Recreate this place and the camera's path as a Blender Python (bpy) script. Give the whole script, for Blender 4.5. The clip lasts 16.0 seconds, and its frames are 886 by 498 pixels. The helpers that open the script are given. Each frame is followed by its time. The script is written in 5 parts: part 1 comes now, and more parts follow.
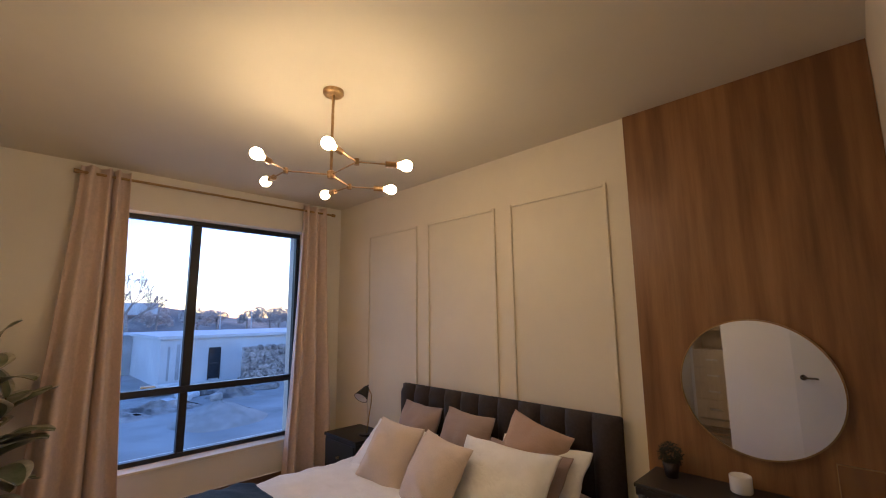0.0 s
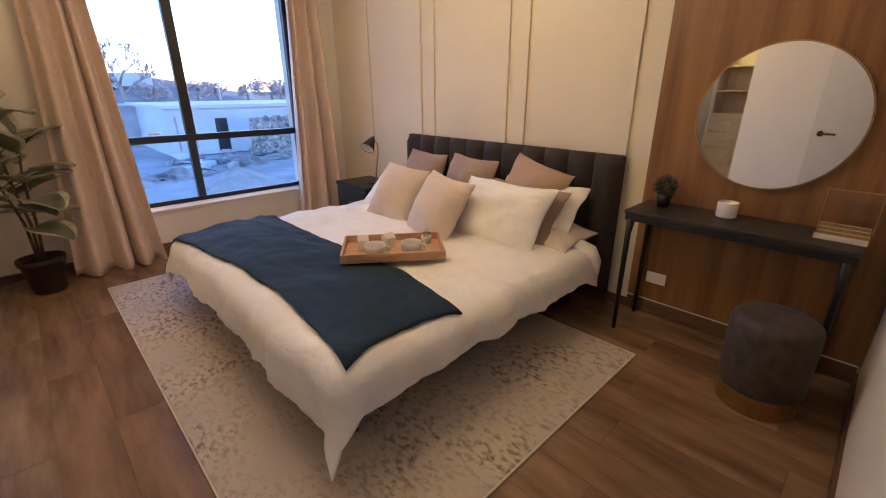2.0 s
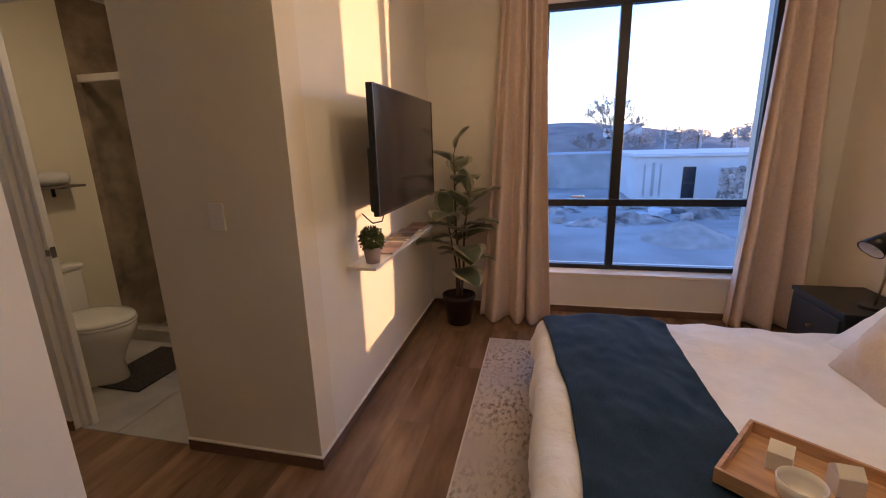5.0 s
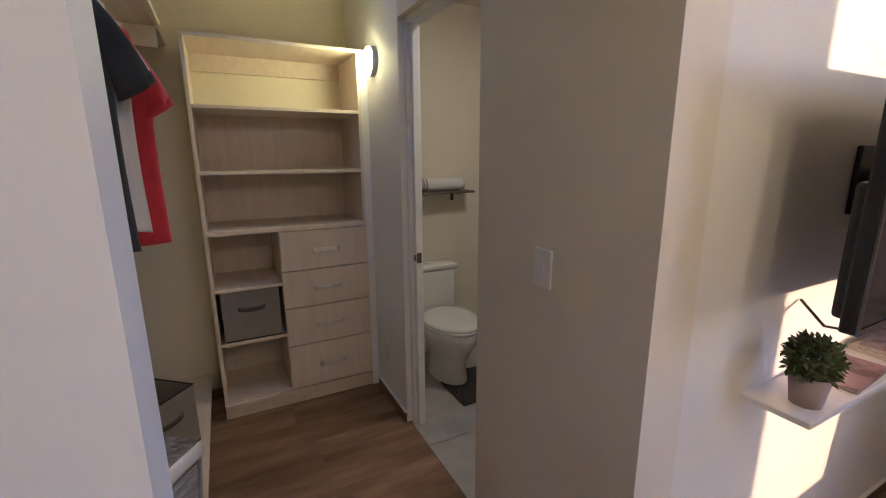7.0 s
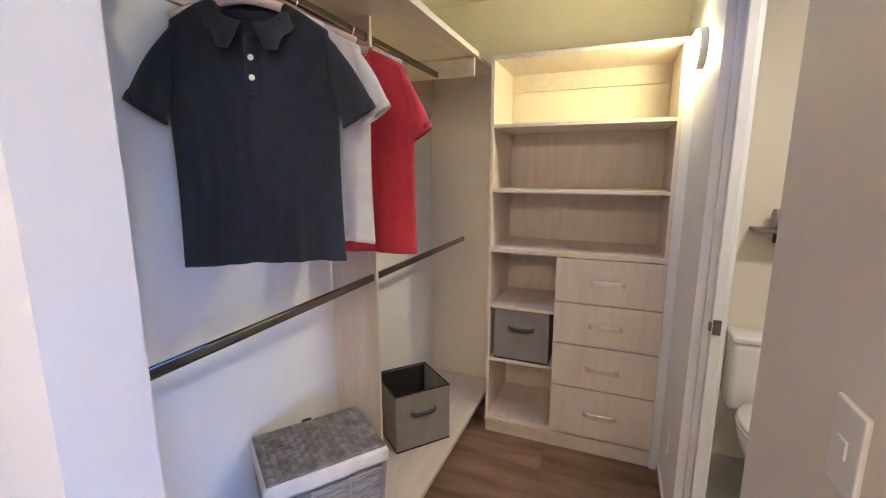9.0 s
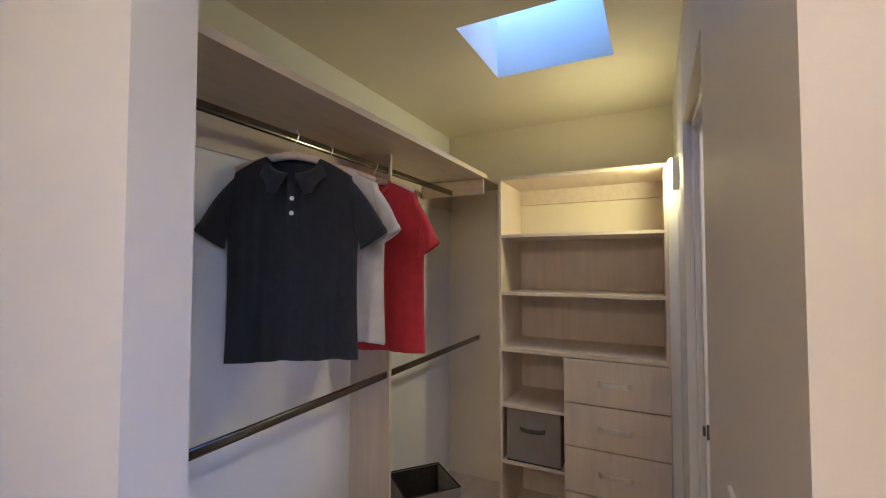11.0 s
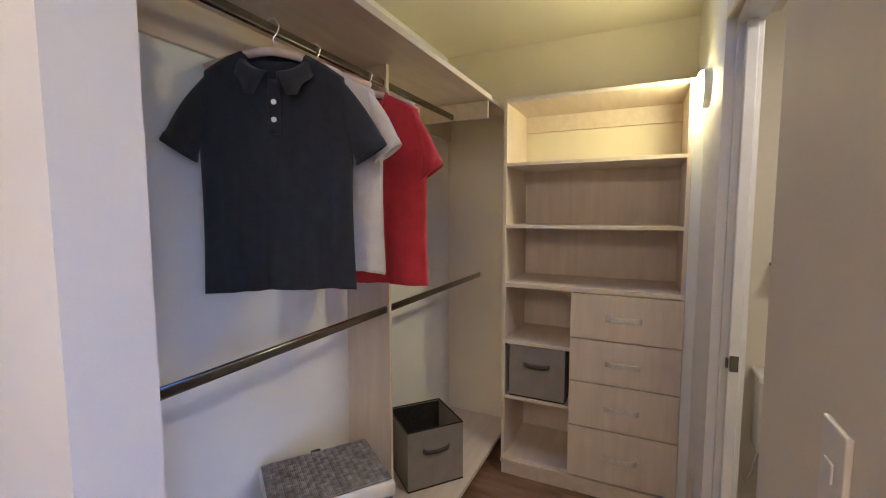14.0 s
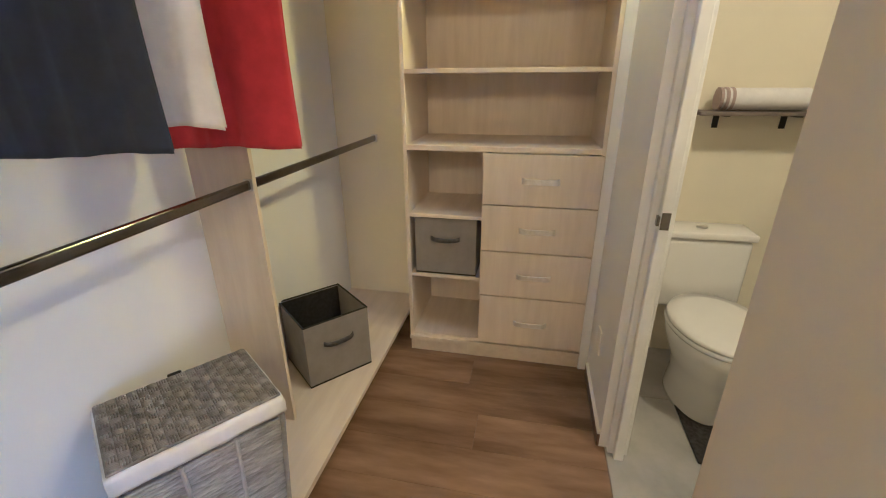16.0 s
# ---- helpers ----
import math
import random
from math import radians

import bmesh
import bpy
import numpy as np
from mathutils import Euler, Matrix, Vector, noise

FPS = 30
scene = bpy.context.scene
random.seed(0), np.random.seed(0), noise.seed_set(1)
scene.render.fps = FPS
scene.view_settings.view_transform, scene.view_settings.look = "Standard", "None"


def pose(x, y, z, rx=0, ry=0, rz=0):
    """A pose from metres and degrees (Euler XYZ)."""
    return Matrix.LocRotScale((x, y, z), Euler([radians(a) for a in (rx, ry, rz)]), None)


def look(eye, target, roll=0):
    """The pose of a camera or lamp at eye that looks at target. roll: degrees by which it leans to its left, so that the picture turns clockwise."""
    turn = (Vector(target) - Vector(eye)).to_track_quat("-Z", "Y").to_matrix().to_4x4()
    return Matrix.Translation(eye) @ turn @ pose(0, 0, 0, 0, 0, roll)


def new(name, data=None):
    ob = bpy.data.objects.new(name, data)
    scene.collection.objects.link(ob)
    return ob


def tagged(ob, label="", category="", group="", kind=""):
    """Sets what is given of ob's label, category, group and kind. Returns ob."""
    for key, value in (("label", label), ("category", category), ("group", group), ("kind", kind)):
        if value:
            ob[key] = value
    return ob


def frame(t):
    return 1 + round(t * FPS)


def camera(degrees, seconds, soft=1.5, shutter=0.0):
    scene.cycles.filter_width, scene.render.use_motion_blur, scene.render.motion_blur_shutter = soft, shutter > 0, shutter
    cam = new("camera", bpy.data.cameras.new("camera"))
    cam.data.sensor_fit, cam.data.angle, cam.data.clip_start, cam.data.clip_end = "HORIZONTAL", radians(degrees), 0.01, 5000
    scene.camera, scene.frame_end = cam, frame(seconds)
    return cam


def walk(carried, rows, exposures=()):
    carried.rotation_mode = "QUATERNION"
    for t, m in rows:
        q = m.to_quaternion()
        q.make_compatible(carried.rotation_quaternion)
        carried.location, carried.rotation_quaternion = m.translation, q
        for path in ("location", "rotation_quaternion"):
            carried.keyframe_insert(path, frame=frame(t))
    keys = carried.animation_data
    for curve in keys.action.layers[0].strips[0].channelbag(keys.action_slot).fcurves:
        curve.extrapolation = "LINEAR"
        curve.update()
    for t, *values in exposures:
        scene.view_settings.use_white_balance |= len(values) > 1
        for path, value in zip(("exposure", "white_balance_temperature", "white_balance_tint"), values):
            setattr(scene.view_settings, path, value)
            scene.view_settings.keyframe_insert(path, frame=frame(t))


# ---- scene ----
cam = camera(92.2, 16.0, soft=1.1)
PATH = [
    (0, (0.142, 0.028, 1.61), (1.546, 1.42, 1.914), -0.6),
    (0.5, (0.18, 0.034, 1.533), (1.588, 1.452, 1.631), -0.4),
    (1, (0.203, 0.045, 1.46), (1.597, 1.461, 1.239), -0.2),
    (1.5, (0.214, 0.056, 1.42), (1.565, 1.437, 0.903), -0.4),
    (2, (0.202, 0.058, 1.363), (1.502, 1.407, 0.663), -0.2),
    (2.5, (0.183, 0.062, 1.351), (1.387, 1.478, 0.611), -0.6),
    (3, (0.293, 0.129, 1.377), (1.361, 1.655, 0.651), -0.8),
    (3.5, (0.417, 0.271, 1.437), (1.215, 1.953, 0.708), -1.0),
    (4, (0.508, 0.454, 1.449), (0.936, 2.288, 0.775), -1.6),
    (4.5, (0.64, 0.619, 1.455), (0.70, 2.532, 0.877), -1.4),
    (5, (0.755, 0.752, 1.482), (0.311, 2.642, 1.003), -1.6),
    (5.2, (0.752, 0.81, 1.486), (0.103, 2.644, 1.021), -1.5),
    (7.3, (0.293, 1.574, 1.536), (-1.549, 2.23, 1.114), -0.4),
    (7.5, (0.25, 1.638, 1.534), (-1.647, 2.117, 1.119), -0.5),
    (8, (0.143, 1.763, 1.526), (-1.814, 1.683, 1.122), -0.7),
    (8.5, (0.064, 1.971, 1.548), (-1.794, 1.347, 1.147), -1.0),
    (8.7, (0.044, 1.98, 1.547), (-1.788, 1.285, 1.149), -0.6),
    (10.8, (0.202, 2.191, 1.612), (-1.584, 1.29, 1.624), 0.0),
    (11, (0.203, 2.186, 1.616), (-1.585, 1.294, 1.69), -0.0),
    (11.5, (0.171, 2.146, 1.623), (-1.627, 1.279, 1.754), -0.1),
    (12, (0.183, 2.13, 1.649), (-1.616, 1.277, 1.832), -0.1),
    (12.5, (0.185, 2.128, 1.669), (-1.603, 1.288, 1.982), -0.0),
    (13, (0.121, 2.092, 1.642), (-1.66, 1.248, 1.985), 0.0),
    (13.5, (0.091, 2.081, 1.586), (-1.704, 1.221, 1.785), -0.0),
    (13.9, (0.092, 2.07, 1.534), (-1.711, 1.21, 1.447), 0.2),
    (14, (0.072, 2.064, 1.525), (-1.728, 1.209, 1.354), -0.1),
    (14.5, (0.061, 2.081, 1.445), (-1.668, 1.231, 0.911), -0.3),
    (15, (0.065, 2.048, 1.399), (-1.602, 1.235, 0.652), -0.3),
    (15.5, (-0.053, 1.993, 1.405), (-1.738, 1.242, 0.633), -0.3),
    (16, (-0.286, 1.941, 1.42), (-2.101, 1.558, 0.673), -0.4),
]
EXPOSURES = [(0.0, 0.65, 4900, 35), (1.0, 1.0, 4900, 35), (2.0, 1.42, 4850, 34), (3.5, 1.22, 4800, 33), (4.0, 1.2, 4850, 33), (5.0, 0.85, 5000, 39),
             (7.5, 1.65, 4000, 31), (8.0, 2.18, 4100, 30), (8.7, 2.5, 4080, 33), (11.0, 1.6, 4150, 34), (11.5, 1.6, 4300, 38), (12.5, 1.6, 4300, 39), (13.5, 1.65, 4150, 36), (14.0, 1.9, 4180, 34), (14.5, 1.98, 4200, 32), (15.0, 2.0, 4350, 30), (15.5, 2.05, 4350, 29), (16.0, 2.47, 4330, 25)]
walk(cam, [(t, look(eye, target, roll)) for t, eye, target, roll in PATH], EXPOSURES)

# ---- world, sun and exposure ----
world = bpy.data.worlds.new("sky")
scene.world = world
world.use_nodes = True
wn = world.node_tree.nodes
sky = wn.new("ShaderNodeTexSky")
sky.sky_type = 'NISHITA'
sky.sun_disc = False
sky.sun_elevation = radians(5.0)
sky.dust_density = 0.3
sky.ozone_density = 2.0
sky.sun_rotation = radians(53.0)
wn["Background"].inputs["Strength"].default_value = 0.62
world.node_tree.links.new(sky.outputs[0], wn["Background"].inputs[0])

sun_data = bpy.data.lights.new("sun", 'SUN')
sun_data.energy = 3.0
sun_data.angle = radians(0.5)
sun_data.color = (1.0, 0.54, 0.16)
sun = new("sun", sun_data)
sun.matrix_world = look((8.0, 6.0, 0.35 + 1.0), (0.0, 0.0, 1.0))

# ---- plan ----
XE, XW, YS, YN, YO, ZC = 2.86, -0.22, -0.10, 4.46, 4.85, 2.875
CX, CY0, CY1, CZ = -2.66, 0.81, 2.29, 2.57     # closet: back, south wall, north wall, ceiling
JY, JX = 1.345, -0.345                          # closet opening: south jamb, inner face of the wall
BY0, BX0, BX1 = 2.44, -1.72, -0.960             # bathroom: inner face, door opening
BWX = -2.50                                     # bathroom: west face
WIN = (0.735, 2.42, 0.36, 2.535)


# ---- materials ----
def mat(name, col, rough=0.6, metal=0.0, var=0.12, scale=6.0, bump=0.0, bscale=120.0, stretch=(1, 1, 1),
        coat=0.0, rnd=0.0, sheen=0.0, bdist=0.002, col2=None, contrast=(0.35, 0.65)):
    m = bpy.data.materials.new(name)
    m.use_nodes = True
    t = m.node_tree
    n, l = t.nodes, t.links
    b = n["Principled BSDF"]
    b.inputs["Roughness"].default_value = rough
    b.inputs["Metallic"].default_value = metal
    b.inputs["Coat Weight"].default_value = coat
    b.inputs["Sheen Weight"].default_value = sheen
    tc = n.new("ShaderNodeTexCoord")
    mp = n.new("ShaderNodeMapping")
    mp.inputs["Scale"].default_value = stretch
    l.new(tc.outputs["Object"], mp.inputs[0])
    vec = mp.outputs[0]
    if rnd:
        oi = n.new("ShaderNodeObjectInfo")
        mul = n.new("ShaderNodeMath")
        mul.operation = 'MULTIPLY'
        mul.inputs[1].default_value = 37.0
        l.new(oi.outputs["Random"], mul.inputs[0])
        add = n.new("ShaderNodeVectorMath")
        l.new(vec, add.inputs[0])
        l.new(mul.outputs[0], add.inputs[1])
        vec = add.outputs[0]
    nz = n.new("ShaderNodeTexNoise")
    nz.inputs["Scale"].default_value = scale
    nz.inputs["Detail"].default_value = 6
    nz.inputs["Roughness"].default_value = 0.6
    l.new(vec, nz.inputs["Vector"])
    rp = n.new("ShaderNodeValToRGB")
    c2 = col2 or tuple(c * (1 - 2 * var) for c in col)
    c1 = col if col2 else tuple(min(1, c * (1 + var)) for c in col)
    rp.color_ramp.elements[0].color = (*c2, 1)
    rp.color_ramp.elements[1].color = (*c1, 1)
    rp.color_ramp.elements[0].position, rp.color_ramp.elements[1].position = contrast
    l.new(nz.outputs["Fac"], rp.inputs[0])
    out = rp.outputs[0]
    if rnd:
        hs = n.new("ShaderNodeHueSaturation")
        mr = n.new("ShaderNodeMapRange")
        mr.inputs["To Min"].default_value, mr.inputs["To Max"].default_value = 1 - rnd, 1 + rnd
        l.new(oi.outputs["Random"], mr.inputs[0])
        l.new(mr.outputs[0], hs.inputs["Value"])
        l.new(out, hs.inputs["Color"])
        out = hs.outputs[0]
    l.new(out, b.inputs["Base Color"])
    if bump:
        nb = n.new("ShaderNodeTexNoise")
        nb.inputs["Scale"].default_value = bscale
        nb.inputs["Detail"].default_value = 3
        l.new(vec, nb.inputs["Vector"])
        bp = n.new("ShaderNodeBump")
        bp.inputs["Strength"].default_value = bump
        bp.inputs["Distance"].default_value = bdist
        l.new(nb.outputs["Fac"], bp.inputs["Height"])
        l.new(bp.outputs[0], b.inputs["Normal"])
    return m


def glow(name, col, strength):
    m = bpy.data.materials.new(name)
    m.use_nodes = True
    b = m.node_tree.nodes["Principled BSDF"]
    b.inputs["Base Color"].default_value = (0.9, 0.85, 0.75, 1)
    b.inputs["Emission Color"].default_value = (*col, 1)
    b.inputs["Emission Strength"].default_value = strength
    return m


def glass(name, col=(1, 1, 1), rough=0.0, ior=1.45):
    m = bpy.data.materials.new(name)
    m.use_nodes = True
    b = m.node_tree.nodes["Principled BSDF"]
    b.inputs["Base Color"].default_value = (*col, 1)
    b.inputs["Transmission Weight"].default_value = 1.0
    b.inputs["Roughness"].default_value = rough
    b.inputs["IOR"].default_value = ior
    return m


M_WALL = mat("cream wall paint", (0.77, 0.70, 0.545), 0.55, var=0.025, scale=1.3, bump=0.12, bscale=260)
# Television wall's paler cream; on the north wall it paints in brightness.
M_PALE = mat("pale cream brightened wall paint", (0.82, 0.775, 0.66), 0.5, var=0.02, scale=1.2, bump=0.12, bscale=260)
M_WHITE = mat("white wall paint", (0.84, 0.83, 0.81), 0.5, var=0.02, scale=1.1, bump=0.12, bscale=260)
# The wall lamp's yellow on closet ceiling and back wall is in this cream.
M_CREAM = mat("cream closet paint with lamp yellow", (0.80, 0.735, 0.56), 0.55, var=0.025, scale=1.2, bump=0.12, bscale=260)
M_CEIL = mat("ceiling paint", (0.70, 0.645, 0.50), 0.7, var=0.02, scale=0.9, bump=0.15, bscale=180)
M_PANEL = mat("walnut panel", (0.34, 0.172, 0.055), 0.40, scale=3.4, bump=0.1, bscale=60, stretch=(1, 3.0, 0.22),
              col2=(0.16, 0.072, 0.022), contrast=(0.34, 0.66))
M_PLANK = mat("wood look floor plank", (0.325, 0.205, 0.114), 0.25, scale=2.6, bump=0.10, bscale=40, stretch=(3.4, 0.6, 1), rnd=0.13,
              col2=(0.130, 0.075, 0.040), contrast=(0.30, 0.72))
M_GROUT = mat("floor grout", (0.20, 0.14, 0.09), 0.9, scale=30)
M_BASE = mat("baseboard plank", (0.19, 0.105, 0.062), 0.4, scale=5.0, stretch=(1, 1, 4), col2=(0.11, 0.06, 0.036))
M_BTILE = mat("pale grey bathroom tile", (0.46, 0.44, 0.40), 0.3, var=0.12, scale=3.0, rnd=0.05)
M_STILE = mat("brown shower stone tile", (0.30, 0.23, 0.16), 0.3, var=0.25, scale=4.0, rnd=0.08)
M_BLACK = mat("black aluminium", (0.012, 0.013, 0.015), 0.38, var=0.2, scale=30)
M_BLKWOOD = mat("black stained wood", (0.010, 0.009, 0.009), 0.42, var=0.3, scale=14, stretch=(1, 6, 6))
M_MARBLE = mat("black marble", (0.007, 0.0065, 0.007), 0.42, var=0.1, scale=3.0, col2=(0.03, 0.028, 0.027), contrast=(0.60, 0.68))
M_CURT = mat("rose beige curtain cloth", (0.72, 0.58, 0.475), 0.85, var=0.04, scale=40, bump=0.35, bscale=700, sheen=0.2)
M_BRASS = mat("brushed brass", (0.45, 0.30, 0.13), 0.3, 1.0, var=0.1, scale=60)
M_GOLD = mat("gold metal band", (0.46, 0.30, 0.11), 0.34, 1.0, var=0.1, scale=50)
M_STEEL = mat("brushed steel", (0.74, 0.72, 0.69), 0.36, 1.0, var=0.06, scale=80)
M_HANDLE = mat("satin nickel", (0.86, 0.83, 0.79), 0.46, 1.0, var=0.05, scale=40)
M_RODM = mat("dark chrome tube", (0.24, 0.225, 0.21), 0.16, 1.0, var=0.04, scale=80)
M_HB = mat("charcoal upholstery", (0.030, 0.021, 0.023), 0.75, var=0.15, scale=60, bump=0.4, bscale=900, sheen=0.12)
M_DUVET = mat("white cotton duvet", (0.90, 0.89, 0.875), 0.85, var=0.02, scale=9, bump=0.7, bscale=15, bdist=0.010, sheen=0.1)
M_SHEET = mat("cream cotton sheet", (0.72, 0.64, 0.55), 0.85, var=0.04, scale=9, bump=0.4, bscale=120)
M_NAVY = mat("navy knitted throw", (0.004, 0.024, 0.050), 0.9, var=0.10, scale=70, bump=0.7, bscale=350, sheen=0.03)


def add_ribs(m, scale, dist):
    """Fine knitted ribs as relief on a cloth."""
    t = m.node_tree
    n, l = t.nodes, t.links
    tc = [x for x in n if x.bl_idname == "ShaderNodeTexCoord"][0]
    w = n.new("ShaderNodeTexWave")
    w.bands_direction = 'X'
    w.inputs["Scale"].default_value, w.inputs["Distortion"].default_value = scale, 0.6
    l.new(tc.outputs["Object"], w.inputs["Vector"])
    old = [x for x in n if x.bl_idname == "ShaderNodeBump"][0]
    bp = n.new("ShaderNodeBump")
    bp.inputs["Strength"].default_value, bp.inputs["Distance"].default_value = 0.8, dist
    l.new(w.outputs["Fac"], bp.inputs["Height"])
    l.new(old.outputs[0], bp.inputs["Normal"])
    l.new(bp.outputs[0], n["Principled BSDF"].inputs["Normal"])


add_ribs(M_NAVY, 26.0, 0.0005)


def add_creases(m, scale, dist, warp=1.6):
    """Long soft creases of slept-in cotton as relief on a cloth."""
    t = m.node_tree
    n, l = t.nodes, t.links
    tc = [x for x in n if x.bl_idname == "ShaderNodeTexCoord"][0]
    old = [x for x in n if x.bl_idname == "ShaderNodeBump"][0]
    last = old.outputs[0]
    for k, (s, d) in enumerate(((scale, dist), (scale * 2.7, dist * 0.4))):
        f = n.new("ShaderNodeTexNoise")
        f.inputs["Scale"].default_value, f.inputs["Detail"].default_value, f.inputs["Distortion"].default_value = s, 3.0, warp
        l.new(tc.outputs["Object"], f.inputs["Vector"])
        sub = n.new("ShaderNodeMath")
        sub.operation = 'SUBTRACT'
        sub.inputs[1].default_value = 0.5
        l.new(f.outputs["Fac"], sub.inputs[0])
        ab = n.new("ShaderNodeMath")
        ab.operation = 'ABSOLUTE'
        l.new(sub.outputs[0], ab.inputs[0])
        pw = n.new("ShaderNodeMath")
        pw.operation = 'POWER'
        pw.inputs[1].default_value = 0.6
        l.new(ab.outputs[0], pw.inputs[0])
        bp = n.new("ShaderNodeBump")
        bp.inputs["Strength"].default_value, bp.inputs["Distance"].default_value = 0.55, d
        l.new(pw.outputs[0], bp.inputs["Height"])
        l.new(last, bp.inputs["Normal"])
        last = bp.outputs[0]
    l.new(last, n["Principled BSDF"].inputs["Normal"])


add_creases(M_DUVET, 3.4, 0.017, 0.5)
add_creases(M_SHEET, 4.0, 0.012, 0.5)
M_BEIGE = mat("beige linen", (0.67, 0.56, 0.47), 0.88, var=0.035, scale=160, bump=0.5, bscale=11, bdist=0.010, sheen=0.2)
M_TAUPE = mat("taupe linen", (0.37, 0.285, 0.255), 0.88, var=0.035, scale=160, bump=0.5, bscale=11, bdist=0.010, sheen=0.2)
M_TAN = mat("tan linen", (0.45, 0.315, 0.235), 0.88, var=0.035, scale=160, bump=0.5, bscale=11, bdist=0.010, sheen=0.2)
for linen in (M_BEIGE, M_TAUPE, M_TAN):
    add_creases(linen, 5.0, 0.008, 0.4)


def rug_material():
    """Pale ground with worn flecks at two scales."""
    m = mat("worn patterned rug", (0.62, 0.545, 0.465), 0.95, scale=30, bump=0.9, bscale=260, stretch=(1.5, 0.9, 1), col2=(0.20, 0.155, 0.12), contrast=(0.36, 0.52))
    t = m.node_tree
    n, l = t.nodes, t.links
    tc = [x for x in n if x.bl_idname == "ShaderNodeTexCoord"][0]
    big = n.new("ShaderNodeTexNoise")
    big.inputs["Scale"].default_value, big.inputs["Detail"].default_value = 2.2, 4
    l.new(tc.outputs["Object"], big.inputs["Vector"])
    ramp = n.new("ShaderNodeValToRGB")
    ramp.color_ramp.elements[0].position, ramp.color_ramp.elements[1].position = 0.38, 0.62
    l.new(big.outputs["Fac"], ramp.inputs[0])
    mix = n.new("ShaderNodeMix")
    mix.data_type = 'RGBA'
    mix.inputs[7].default_value = (0.54, 0.475, 0.41, 1)
    b = n["Principled BSDF"]
    src = b.inputs["Base Color"].links[0].from_socket
    l.new(ramp.outputs[0], mix.inputs[0])
    l.new(src, mix.inputs[6])
    l.new(mix.outputs[2], b.inputs["Base Color"])
    return m


M_RUG = rug_material()
M_TRAY = mat("light bamboo wood", (0.56, 0.34, 0.16), 0.45, var=0.12, scale=6, stretch=(1, 8, 8))
M_CERAM = mat("white ceramic", (0.80, 0.77, 0.72), 0.2, var=0.02, scale=8)
M_PORC = mat("white porcelain", (0.82, 0.80, 0.75), 0.1, var=0.01, scale=4, coat=0.4)
M_LEAF = mat("dark green rubber leaf", (0.075, 0.105, 0.048), 0.34, scale=9, col2=(0.16, 0.185, 0.105), contrast=(0.45, 0.68))
M_LEAFE = mat("pale leaf margin", (0.46, 0.44, 0.30), 0.45, var=0.15, scale=20)
M_STEM = mat("brown plant stem", (0.10, 0.065, 0.035), 0.8, var=0.2, scale=30, bump=0.5)
M_POT = mat("dark brown plastic pot", (0.025, 0.014, 0.011), 0.5, var=0.2, scale=20)
M_SOIL = mat("dark soil", (0.02, 0.014, 0.01), 1.0, var=0.4, scale=60, bump=1.0)
M_HERB = mat("small green foliage", (0.095, 0.125, 0.03), 0.6, var=0.3, scale=60)
M_TOPI = mat("dark clipped foliage", (0.030, 0.038, 0.018), 0.7, var=0.3, scale=60)
M_TVB = mat("black television casing", (0.012, 0.012, 0.013), 0.35, var=0.1, scale=40)
M_TVS = mat("dark glossy screen", (0.010, 0.010, 0.011), 0.14, var=0.05, scale=2)
M_SHELF = mat("white laminate", (0.78, 0.74, 0.68), 0.3, var=0.02, scale=5)
M_MELA = mat("pale grained melamine", (0.76, 0.665, 0.54), 0.45, scale=4.0, bump=0.1, bscale=50, stretch=(1, 5, 0.6),
             col2=(0.65, 0.555, 0.44), contrast=(0.3, 0.7))
M_MELAH = mat("pale grained melamine board", (0.76, 0.665, 0.54), 0.45, scale=4.0, bump=0.1, bscale=50, stretch=(0.6, 5, 5),
              col2=(0.65, 0.555, 0.44), contrast=(0.3, 0.7))
M_POLO = mat("charcoal pique cotton", (0.021, 0.024, 0.039), 0.9, var=0.08, scale=30, bump=0.5, bscale=800, sheen=0.1)
M_TWHITE = mat("white jersey cotton", (0.74, 0.72, 0.72), 0.9, var=0.03, scale=20, bump=0.3, bscale=700)
M_TRED = mat("red jersey cotton", (0.54, 0.032, 0.040), 0.85, var=0.05, scale=20, bump=0.3, bscale=700, sheen=0.2)
M_HANG = mat("pale wood hanger", (0.76, 0.62, 0.52), 0.4, var=0.08, scale=20)
M_BIN = mat("grey felt fabric", (0.26, 0.235, 0.215), 0.95, var=0.05, scale=12, bump=0.3, bscale=500)
M_BSHELF = mat("grey brown shelf board", (0.15, 0.12, 0.095), 0.5, var=0.2, scale=9, stretch=(1, 0.4, 1))
M_STRAP = mat("dark grey webbing", (0.075, 0.068, 0.065), 0.85, var=0.15, scale=60)
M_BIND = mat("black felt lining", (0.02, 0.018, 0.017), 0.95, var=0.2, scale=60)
M_WICK = mat("grey woven paper cord", (0.36, 0.35, 0.345), 0.34, var=0.14, scale=14, rnd=0.16)
M_WICKD = mat("dark grey brown woven lid cord", (0.235, 0.215, 0.195), 0.55, var=0.2, scale=20)
M_LINEN = mat("white cotton liner", (0.72, 0.70, 0.68), 0.9, var=0.03, scale=20)
M_MAT = mat("charcoal bath mat", (0.05, 0.045, 0.042), 1.0, var=0.3, scale=60, bump=1.0, bscale=300)
M_VELVET = mat("taupe velvet", (0.062, 0.046, 0.040), 0.75, var=0.2, scale=18, sheen=0.08)
M_DOOR = mat("white painted door", (0.74, 0.74, 0.73), 0.35, var=0.02, scale=2)
M_FRAME = mat("white painted frame", (0.81, 0.80, 0.78), 0.35, var=0.03, scale=6)
